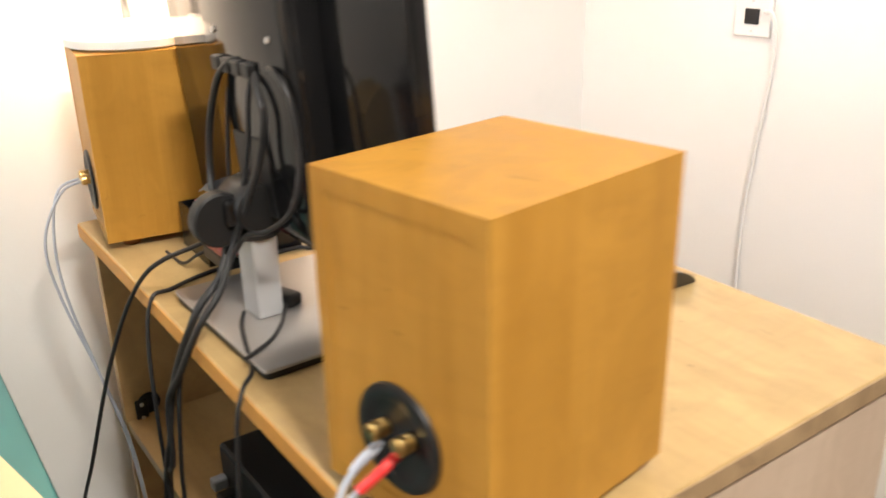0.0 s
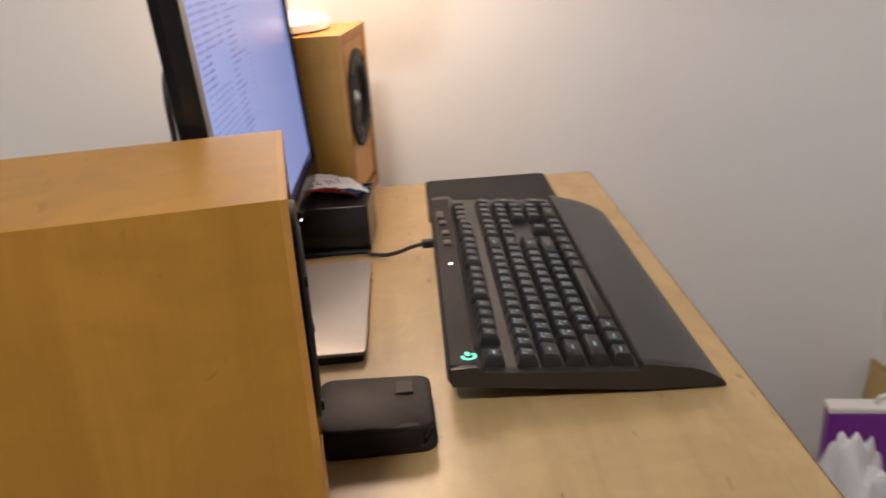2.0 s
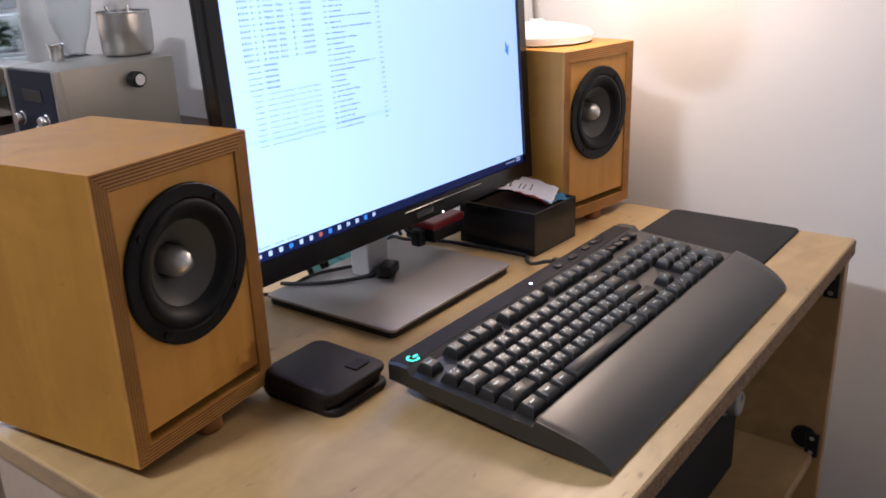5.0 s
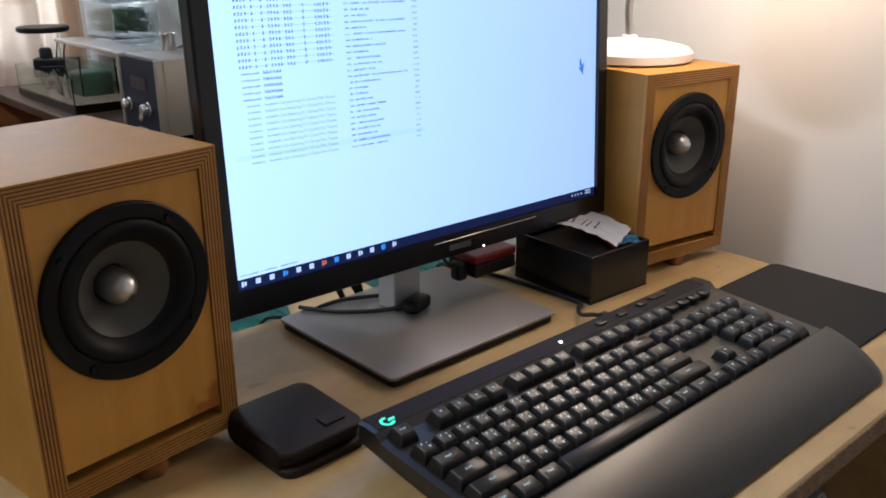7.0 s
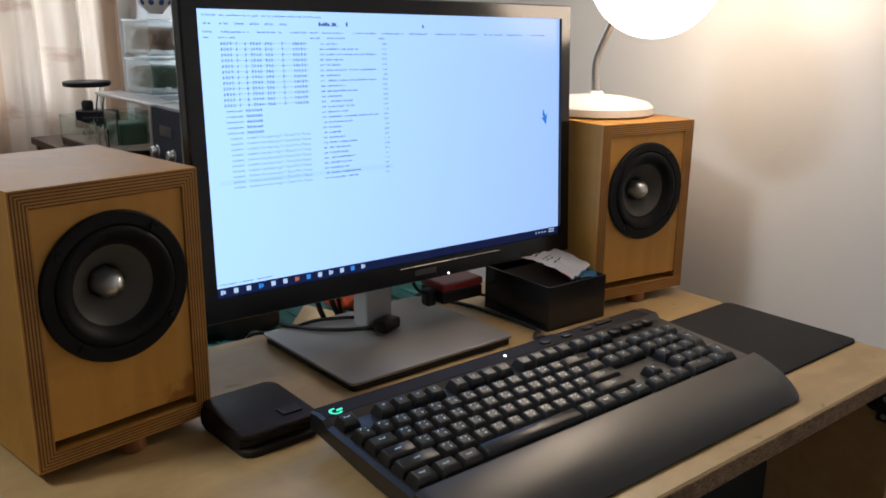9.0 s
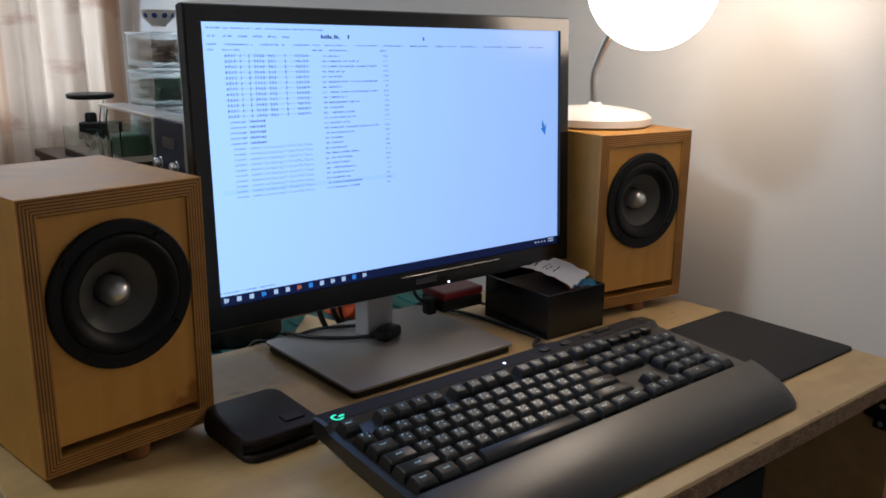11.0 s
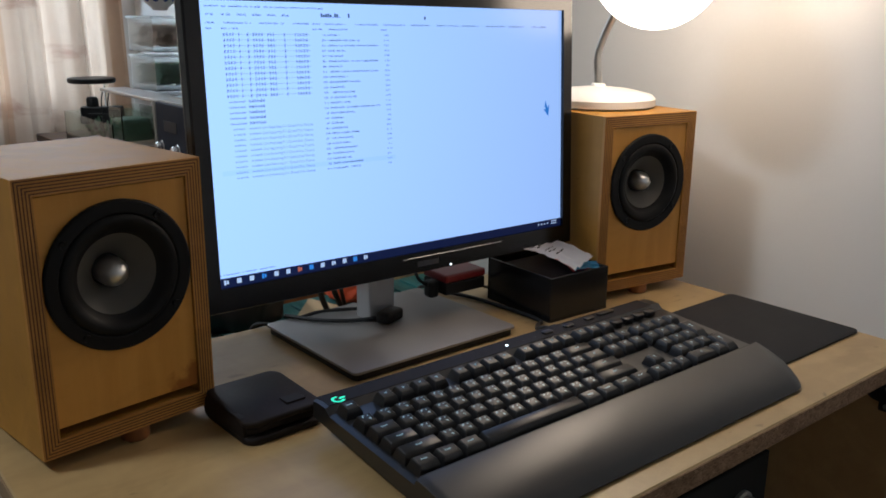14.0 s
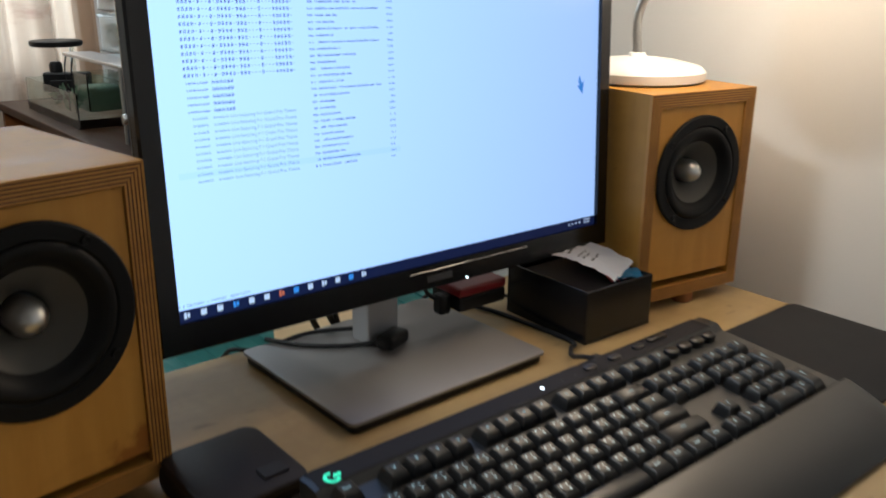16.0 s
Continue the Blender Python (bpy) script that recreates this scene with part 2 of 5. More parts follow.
LEATHER = plain("black_leather", (0.014, 0.0095, 0.008), 0.55, grain=650, vary=0.25, bump=0.5, spec=0.28)
MATBLACK = plain("mat_cloth", (0.018, 0.018, 0.019), 0.7, grain=1400, vary=0.15, bump=0.3, spec=0.25)
TEAL = plain("teal_plastic", (0.055, 0.21, 0.205), 0.4, grain=300, vary=0.12, bump=0.05)
PURPLE = plain("purple_plastic", (0.19, 0.03, 0.28), 0.35, vary=0.1)
GREEN = plain("green_plastic", (0.04, 0.42, 0.10), 0.35)
BAG = plain("white_bag", (0.72, 0.73, 0.76), 0.3, grain=60, vary=0.1, bump=0.4)
PAPER = plain("paper", (0.76, 0.72, 0.64), 0.7, vary=0.06)
COBALT = plain("cobalt_glaze", (0.05, 0.09, 0.3), 0.2)
NAVY = plain("navy_panel", (0.014, 0.02, 0.036), 0.5, vary=0.1, bump=0.0, spec=0.2)
CURTAIN_M = Nodes("curtain_cloth")
_v = CURTAIN_M.coords()
_c = CURTAIN_M.mix((0.68, 0.57, 0.47), (0.56, 0.44, 0.33), CURTAIN_M.noise(_v, 6.0, 4))
_c = CURTAIN_M.mix(_c, (0.36, 0.19, 0.13), CURTAIN_M.ramp(CURTAIN_M.noise(CURTAIN_M.coords((1, 0.8, 3.2)), 2.6, 5), [(0.56, (0, 0, 0)), (0.66, (0.6, 0.6, 0.6))]))
_c = CURTAIN_M.mix(_c, (0.46, 0.29, 0.17), CURTAIN_M.ramp(CURTAIN_M.noise(CURTAIN_M.coords((1, 1, 0.03)), 9.0, 2), [(0.52, (0, 0, 0)), (0.6, (0.6, 0.6, 0.6))]))
CURTAIN_M.bump(CURTAIN_M.noise(_v, 420.0, 2), 0.3, 0.0006)
CURTAIN = CURTAIN_M.finish(0.85, 0, _c)
_t = CURTAIN_M.add("ShaderNodeBsdfTranslucent")
CURTAIN_M.link(_c, _t.inputs["Color"])
_m = CURTAIN_M.add("ShaderNodeMixShader", Fac=0.45)
CURTAIN_M.link(CURTAIN_M.shader.outputs[0], _m.inputs[1])
CURTAIN_M.link(_t.outputs[0], _m.inputs[2])
CURTAIN_M.link(_m.outputs[0], CURTAIN_M.tree.nodes["Material Output"].inputs["Surface"])
GLASS = clear("tank_glass", (0.86, 0.93, 0.9))
PANE = clear("window_glass", (0.95, 0.97, 0.97))
FROSTED = clear("clear_tub", (0.90, 0.93, 0.93), 0.3, 1.15)
GREENERY = plain("green_contents", (0.13, 0.20, 0.13), 0.6, grain=60, vary=0.6, bump=0.6)
BROWNERY = plain("brown_contents", (0.42, 0.30, 0.22), 0.6, grain=60, vary=0.5, bump=0.6)
SCREEN = panel_glow("screen_light", (0.52, 0.70, 1.0), 1.36)
SCREEN_BAR = panel_glow("taskbar_light", (0.012, 0.02, 0.07), 0.8)
BADGE = plain("badge_grey", (0.06, 0.06, 0.065), 0.3)
INK = panel_glow("screen_ink", (0.10, 0.17, 0.36), 0.8)
INK_LINE = panel_glow("screen_ink_line", (0.24, 0.38, 0.66), 1.0)
HILITE = panel_glow("screen_highlight", (0.49, 0.69, 1.0), 1.32)
ICON = panel_glow("screen_icon", (0.75, 0.85, 1.0), 0.9)
ICON_BLUE = panel_glow("screen_icon_blue", (0.08, 0.35, 0.9), 0.9)
ICON_RED = panel_glow("screen_icon_red", (0.8, 0.2, 0.1), 0.8)
KEY_GLOW = glow("key_legend_glow", (0.55, 0.78, 0.85), 0.75)
LOGO_GLOW = glow("logo_glow", (0.1, 1.0, 0.55), 1.2)
LED_GLOW = glow("led_glow", (0.9, 0.95, 1.0), 5.0)
GLOBE = glow("lamp_globe_light", (1.0, 0.73, 0.51), 15.5)
TUBE = glow("ceiling_tube_light", (1.0, 0.93, 0.84), 8.0)
DISPLAY = plain("lcd_grey", (0.02, 0.026, 0.036), 0.25, bump=0.0)

# ---- mesh helpers ----


def link_mesh(name, bm, material, smooth=None):
    bmesh.ops.recalc_face_normals(bm, faces=bm.faces)
    me = bpy.data.meshes.new(name)
    if smooth:
        for fc in bm.faces:
            fc.smooth = True
    bm.to_mesh(me)
    bm.free()
    if smooth:
        me.set_sharp_from_angle(angle=radians(smooth))
    me.materials.append(material)
    return me


def part(name, bm, material, parent, label="", smooth=None, at=None):
    me = bm if isinstance(bm, bpy.types.Mesh) else link_mesh(name, bm, material, smooth)
    ob = new(name, me)
    ob.parent = parent
    if at is not None:
        ob.matrix_basis = at
    return tagged(ob, label) if label else ob


def thing(name, m, label, category, group="", kind=""):
    ob = new(name)
    ob.empty_display_size = 0.05
    ob.matrix_basis = m
    return tagged(ob, label, category, group, kind)


def solid(name, bm, material, label="", category="", kind="", smooth=None, at=None, group=""):
    ob = new(name, link_mesh(name, bm, material, smooth))
    if at is not None:
        ob.matrix_basis = at
    return tagged(ob, label, category, group, kind)


def box(x0, x1, y0, y1, z0, z1, bevel=0.0, seg=2):
    bm = bmesh.new()
    bmesh.ops.create_cube(bm, size=1, matrix=Matrix.Translation(((x0 + x1) / 2, (y0 + y1) / 2, (z0 + z1) / 2)) @ Matrix.Diagonal((x1 - x0, y1 - y0, z1 - z0, 1)))
    if bevel:
        bmesh.ops.bevel(bm, geom=list(bm.edges), offset=bevel, segments=seg, profile=0.5, affect="EDGES")
    return bm


def join(*bms):
    out = bmesh.new()
    for bm in bms:
        me = bpy.data.meshes.new("tmp")
        bm.to_mesh(me)
        bm.free()
        out.from_mesh(me)
        bpy.data.meshes.remove(me)
    return out


def moved(bm, m):
    bmesh.ops.transform(bm, matrix=m, verts=bm.verts)
    return bm


def lathe(profile, seg=40, m=None):
    """Turns (radius, height) pairs round z; radius 0 closes an end."""
    bm = bmesh.new()
    rings = []
    for r, z in profile:
        if r < 1e-6:
            rings.append([bm.verts.new((0, 0, z))])
        else:
            rings.append([bm.verts.new((r * math.cos(2 * math.pi * k / seg), r * math.sin(2 * math.pi * k / seg), z)) for k in range(seg)])
    for a, b in zip(rings, rings[1:]):
        for k in range(seg):
            j = (k + 1) % seg
            loop = [a[k % len(a)], a[j % len(a)], b[j % len(b)], b[k % len(b)]]
            loop = [v for i, v in enumerate(loop) if v not in loop[:i]]
            if len(loop) > 2:
                bm.faces.new(loop)
    return moved(bm, m) if m is not None else bm


def smooth_path(pts, n=8):
    p = [Vector(q) for q in pts]
    p = [2 * p[0] - p[1], *p, 2 * p[-1] - p[-2]]
    out = []
    for i in range(1, len(p) - 2):
        for k in range(n):
            t = k / n
            out.append(0.5 * (2 * p[i] + (p[i + 1] - p[i - 1]) * t + (2 * p[i - 1] - 5 * p[i] + 4 * p[i + 1] - p[i + 2]) * t * t + (3 * p[i] - p[i - 1] - 3 * p[i + 1] + p[i + 2]) * t**3))
    return out + [p[-2]]


def tube(pts, radius, seg=8, n=8):
    path = smooth_path(pts, n)
    bm, rings = bmesh.new(), []
    side = Vector((0.31, 0.52, 0.79))
    for i, q in enumerate(path):
        d = (path[min(i + 1, len(path) - 1)] - path[max(i - 1, 0)]).normalized()
        side = (side - d * side.dot(d)).normalized()
        up = d.cross(side)
        rings.append([bm.verts.new(q + radius * (math.cos(2 * math.pi * k / seg) * side + math.sin(2 * math.pi * k / seg) * up)) for k in range(seg)])
    for a, b in zip(rings, rings[1:]):
        for k in range(seg):
            bm.faces.new((a[k], a[(k + 1) % seg], b[(k + 1) % seg], b[k]))
    bm.faces.new(rings[0][::-1])
    bm.faces.new(rings[-1])
    return bm


def prism(outline, axis, a, b, bevel=0.0):
    """A closed outline (two coordinates) pushed along an axis from a to b."""
    def at(u, v, w):
        return {"x": (w, u, v), "y": (u, w, v), "z": (u, v, w)}[axis]
    bm = bmesh.new()
    lo, hi = [bm.verts.new(at(u, v, a)) for u, v in outline], [bm.verts.new(at(u, v, b)) for u, v in outline]
    bm.faces.new(lo), bm.faces.new(hi)
    for k in range(len(outline)):
        j = (k + 1) % len(outline)
        bm.faces.new((lo[k], lo[j], hi[j], hi[k]))
    bmesh.ops.recalc_face_normals(bm, faces=bm.faces)
    if bevel:
        sharp = [e for e in bm.edges if len(e.link_faces) == 2 and e.calc_face_angle() > 0.6]
        bmesh.ops.bevel(bm, geom=sharp, offset=bevel, segments=2, profile=0.5, affect="EDGES")
    return bm


def round_rect(w, h, r, n=5, cx=0.0, cy=0.0):
    pts = []
    for sx, sy, a0 in ((1, 1, 0), (-1, 1, 90), (-1, -1, 180), (1, -1, 270)):
        for k in range(n + 1):
            a = radians(a0 + 90 * k / n)
            pts.append((cx + sx * (w / 2 - r) + r * math.cos(a), cy + sy * (h / 2 - r) + r * math.sin(a)))
    return pts


def ring_frame(w, h, t, depth, x0):
    """A rectangular ring in the y-z plane, outer size w x h, t wide, from x0 - depth to x0, mitred."""
    bm = bmesh.new()
    sets = []
    for x in (x0, x0 - depth):
        for k in (0, t):
            sets.append([bm.verts.new((x, sy * (w / 2 - k), sz * (h / 2 - k))) for sy, sz in ((-1, -1), (1, -1), (1, 1), (-1, 1))])
    fo, fi, bo, bi = sets
    for k in range(4):
        j = (k + 1) % 4
        bm.faces.new((fo[k], fo[j], fi[j], fi[k]))
        bm.faces.new((bo[k], bo[j], fo[j], fo[k]))
        bm.faces.new((fi[k], fi[j], bi[j], bi[k]))
        bm.faces.new((bi[k], bi[j], bo[j], bo[k]))
    return bm


FACE_X = Matrix.Rotation(radians(90), 4, "Y")  # turns z to +x

# ---- the room ----
X0, X1, Y0, Y1 = -2.0, 1.27, -4.2, 1.36
AX = 2.9  # far side of an unseen recess, added to lessen bounce on the speaker fronts
solid("floor", box(X0 - 0.1, AX + 0.1, Y0 - 0.1, Y1 + 0.1, -0.08, 0), FLOOR, "brown board floor", "floor", "structure")
solid("ceiling", box(X0 - 0.1, AX + 0.1, Y0 - 0.1, Y1 + 0.1, CEILING, CEILING + 0.08), CEIL, "white painted ceiling", "ceiling", "structure")
solid("wall_east", box(X0 - 0.1, X1 + 0.1, Y1, Y1 + 0.1, 0, CEILING), WALL, "white painted wall beside the desk", "wall", "structure")
# stops at 0.52, leaving an added opening to the unseen recess
solid("wall_south", box(X1, X1 + 0.1, 0.52, Y1, 0, CEILING), WALL, "white painted wall with a socket", "wall", "structure")
solid("wall_recess_added", join(box(AX, AX + 0.1, Y0 - 0.1, 0.62, 0, CEILING), box(X1 + 0.1, AX, 0.52, 0.62, 0, CEILING)), WALL, "added unseen wall of a recess beyond the room", "wall", "structure")
# unseen closing wall, put this far off to weaken its bounced light
solid("wall_west", box(X0 - 0.1, AX, Y0 - 0.1, Y0, 0, CEILING), WALL, "white painted wall", "wall", "structure")
WY0, WY1, WZ0, WZ1 = 0.1, 1.3, 0.8, 2.0
solid("wall_north", join(box(X0 - 0.1, X0, Y0, WY0, 0, CEILING), box(X0 - 0.1, X0, WY1, Y1, 0, CEILING), box(X0 - 0.1, X0, WY0, WY1, 0, WZ0), box(X0 - 0.1, X0, WY0, WY1, WZ1, CEILING)), WALL, "white painted wall round a window", "wall", "structure")
win = thing("window_1", pose(X0, (WY0 + WY1) / 2, WZ0), "wide window behind a curtain", "window", kind="structure")
ww, wh = WY1 - WY0, WZ1 - WZ0
part("window_frame", join(moved(ring_frame(ww, wh, 0.045, 0.06, 0), Matrix.Translation((-0.02, 0, wh / 2))), box(-0.07, -0.03, -0.02, 0.02, 0.045, wh - 0.045)), ALU, win)
for s in (-1, 1):
    pane = part("pane", box(-0.054, -0.05, s * 0.02 if s > 0 else -ww / 2 + 0.045, ww / 2 - 0.045 if s > 0 else -0.02, 0.045, wh - 0.045), PANE, win)
    pane.visible_shadow = False


def curtain(y0, y1, x, z0, z1, folds, seed):
    rnd = random.Random(seed)
    bm, nu, nv = bmesh.new(), 120, 14
    ph, grid = rnd.random() * 6, []
    for i in range(nu + 1):
        u = i / nu
        col = []
        for j in range(nv + 1):
            v = j / nv
            w = math.sin(folds * 6.283 * u + ph + 0.5 * math.sin(3 * u + v)) * 0.04 + math.sin(folds * 2.3 * 6.283 * u + 1.3 + v) * 0.018
            col.append(bm.verts.new((x + w * (0.75 + 0.35 * (1 - v)), y0 + (y1 - y0) * u + 0.01 * math.sin(9 * u + 4 * v), z0 + (z1 - z0) * v)))
        grid.append(col)
    for i in range(nu):
        for j in range(nv):
            bm.faces.new((grid[i][j], grid[i + 1][j], grid[i + 1][j + 1], grid[i][j + 1]))
    bmesh.ops.solidify(bm, geom=list(bm.faces), thickness=0.0015)
    return bm


solid("curtain", curtain(0.2, 1.27, X0 + 0.11, 0.32, 2.1, 7, 3), CURTAIN, "cream patterned curtain hanging in soft folds", "curtain", smooth=50)
rail = thing("curtain_rail", pose(X0 + 0.11, 0.75, 2.13), "slim metal curtain rail", "curtain rail")
part("rail", tube([(0, -0.62, 0), (0, 0, 0), (0, 0.57, 0)], 0.012), ALU, rail, smooth=60)
for y in (-0.55, 0.5):
    part("bracket", box(-0.11, 0.0, y - 0.008, y + 0.008, -0.008, 0.008, 0.002), ALU, rail)

lampc = thing("ceiling_light", pose(0.12, -0.68, CEILING), "white ceiling light with a frosted cover", "ceiling light")
part("base", box(-0.3, 0.3, -0.1, 0.1, -0.03, 0, 0.006), WHITE, lampc)
part("cover", box(-0.28, 0.28, -0.085, 0.085, -0.055, -0.031, 0.01), TUBE, lampc)

sock = thing("wall_socket", pose(X1, 0.955, 0.978), "white double wall socket with a plugged-in cord", "socket")
part("plate", box(-0.009, 0, -0.036, 0.036, -0.06, 0.06, 0.003), WHITE, sock)
for z in (0.026, -0.026):
    part("outlet", box(-0.0125, -0.0085, -0.014, 0.014, z - 0.013, z + 0.013, 0.002), BLACK, sock)
for z in (0.05, 0.0, -0.05):
    part("screw", lathe([(0, 0.001), (0.003, 0.001), (0.003, 0)], 10, Matrix.Translation((-0.009, 0.0, z)) @ Matrix.Rotation(radians(-90), 4, "Y")), ALU, sock)
cord = thing("socket_cord", pose(X1 - 0.006, 0.92, 0), "thin pale cord hanging down the wall", "cord")
part("cord_run", tube([(-0.006, 0.01, 0.962), (-0.012, -0.012, 0.955), (0, -0.012, 0.88), (0, 0.0, 0.76), (0, 0.012, 0.6), (0, 0.012, 0.4), (0, 0.02, 0.05)], 0.0028), WHITE, cord, smooth=60)

# ---- the desk ----
DX0, DX1, DY0, DY1, DZ = 0.205, 0.722, 0.361, 1.238, 0.74
desk = thing("desk", pose(0, 0, 0), "pale wooden desk with open sides and a shelf", "desk")
part("tabletop", box(DX0, DX1, DY0, DY1, DZ - 0.021, DZ, 0.0016, 1), DESK, desk, "worn pale laminate top")
part("edge_strip", box(DX1 - 0.001, DX1 + 0.0015, DY0 + 0.002, DY1 - 0.002, DZ - 0.02, DZ - 0.0015, 0.0004, 1), RAW_EDGE, desk, "rough chipped front edge")
part("edge_strip", box(DX0 + 0.002, DX1 - 0.002, DY0 - 0.0015, DY0 + 0.001, DZ - 0.02, DZ - 0.0015, 0.0004, 1), DESK_EDGE, desk)
part("edge_strip", box(DX0 - 0.0015, DX0 + 0.001, DY0 + 0.002, DY1 - 0.002, DZ - 0.02, DZ - 0.0015, 0.0004, 1), PLY_PALE, desk)
part("side_panel", box(DX0 + 0.012, DX1 - 0.012, DY0 + 0.006, DY0 + 0.024, 0, DZ - 0.021, 0.001, 1), CHIPBOARD, desk, "whitish chipboard side")
part("side_panel", box(DX0 + 0.012, DX1 - 0.003, DY1 - 0.024, DY1 - 0.006, 0, DZ - 0.021, 0.001, 1), SHELF, desk)
part("shelf", box(DX0 + 0.014, DX1 - 0.014, DY0 + 0.024, DY1 - 0.024, 0.412, 0.43, 0.001, 1), SHELF, desk)
part("shelf", box(DX0 + 0.014, DX1 - 0.014, DY0 + 0.024, DY1 - 0.024, 0.06, 0.078, 0.001, 1), SHELF, desk)


def hinge(x, y, z, s):
    h = part("hinge", join(lathe([(0, 0.003), (0.014, 0.003), (0.0165, 0.002), (0.0175, 0)], 24, Matrix.Translation((x + s * 0.012, y, z)) @ Matrix.Rotation(radians(90), 4, "X")),
                     box(x - 0.009, x + 0.009, y - 0.0055, y, z - 0.026, z + 0.010, 0.002)), BLACK, desk, "dark steel cup hinge", smooth=40)
    for dz in (-0.019, 0.003):
        part("screw", lathe([(0, 0.0015), (0.0028, 0.0015), (0.0034, 0)], 10, Matrix.Translation((x, y - 0.0055, z + dz)) @ Matrix.Rotation(radians(90), 4, "X")), STEEL, h)


hinge(DX1 - 0.016, DY1 - 0.024, 0.45, -1)
hinge(DX0 + 0.036, DY1 - 0.024, 0.45, 1)
hinge(DX1 - 0.016, DY1 - 0.024, 0.69, -1)

unit = thing("router", pose(0.34, 0.86, 0.43), "black box device with plugs under the desk", "device")
part("case", box(-0.07, 0.07, -0.11, 0.11, 0.004, 0.075, 0.006), BLACK, unit)
for k in range(4):
    part("plug", box(-0.095, -0.07, -0.08 + 0.042 * k, -0.06 + 0.042 * k, 0.02, 0.036, 0.003), BLACK, unit)
part("plug", box(-0.09, -0.07, 0.085, 0.1, 0.02, 0.036, 0.003), GREY_WIRE, unit)
for dx in (-0.055, 0.055):
    for dy in (-0.09, 0.09):
        part("foot", lathe([(0, 0), (0.008, 0), (0.008, 0.005), (0, 0.005)], 12, Matrix.Translation((dx, dy, 0))), RUBBER, unit)
adapter = thing("power_adapter", pose(0.30, 0.66, 0.43, 0, 0, 12), "grey power adapter block lying on the shelf", "adapter")
part("body", box(-0.03, 0.03, -0.045, 0.045, 0, 0.045, 0.006), GREY_WIRE, adapter)
part("label_plate", box(-0.02, 0.02, -0.03, 0.03, 0.045, 0.0456), PAPER, adapter)

amp = thing("amplifier", pose(0.54, 0.79, 0.43), "dark grey amplifier with a metal knob on the desk shelf", "amplifier")
part("case", box(-0.10, 0.088, -0.32, 0.31, 0.012, 0.195, 0.004), BLACK, amp)
part("front_panel", box(0.088, 0.094, -0.318, 0.308, 0.014, 0.193, 0.002), plain("dark_grey_panel", (0.012, 0.013, 0.012), 0.7, spec=0.2), amp, "dark grey front panel")
k = part("knob", lathe([(0.020, 0), (0.020, 0.004), (0.0165, 0.006), (0.016, 0.018), (0.014, 0.020), (0, 0.020)], 32, pose(0.094, 0.255, 0.14) @ FACE_X), HOUSING, amp, "turned grey metal knob", smooth=40)
part("pointer", box(0.1138, 0.1146, 0.254, 0.256, 0.145, 0.153), BLACK, k)
for x in (-0.08, 0.06):
    for y in (-0.28, 0.27):
        part("foot", lathe([(0, 0), (0.014, 0), (0.014, 0.013), (0, 0.013)], 16, Matrix.Translation((x, y, 0))), RUBBER, amp)

# ---- loudspeakers ----
SW, SD, SH, FOOT = 0.157, 0.182, 0.2285, 0.0115


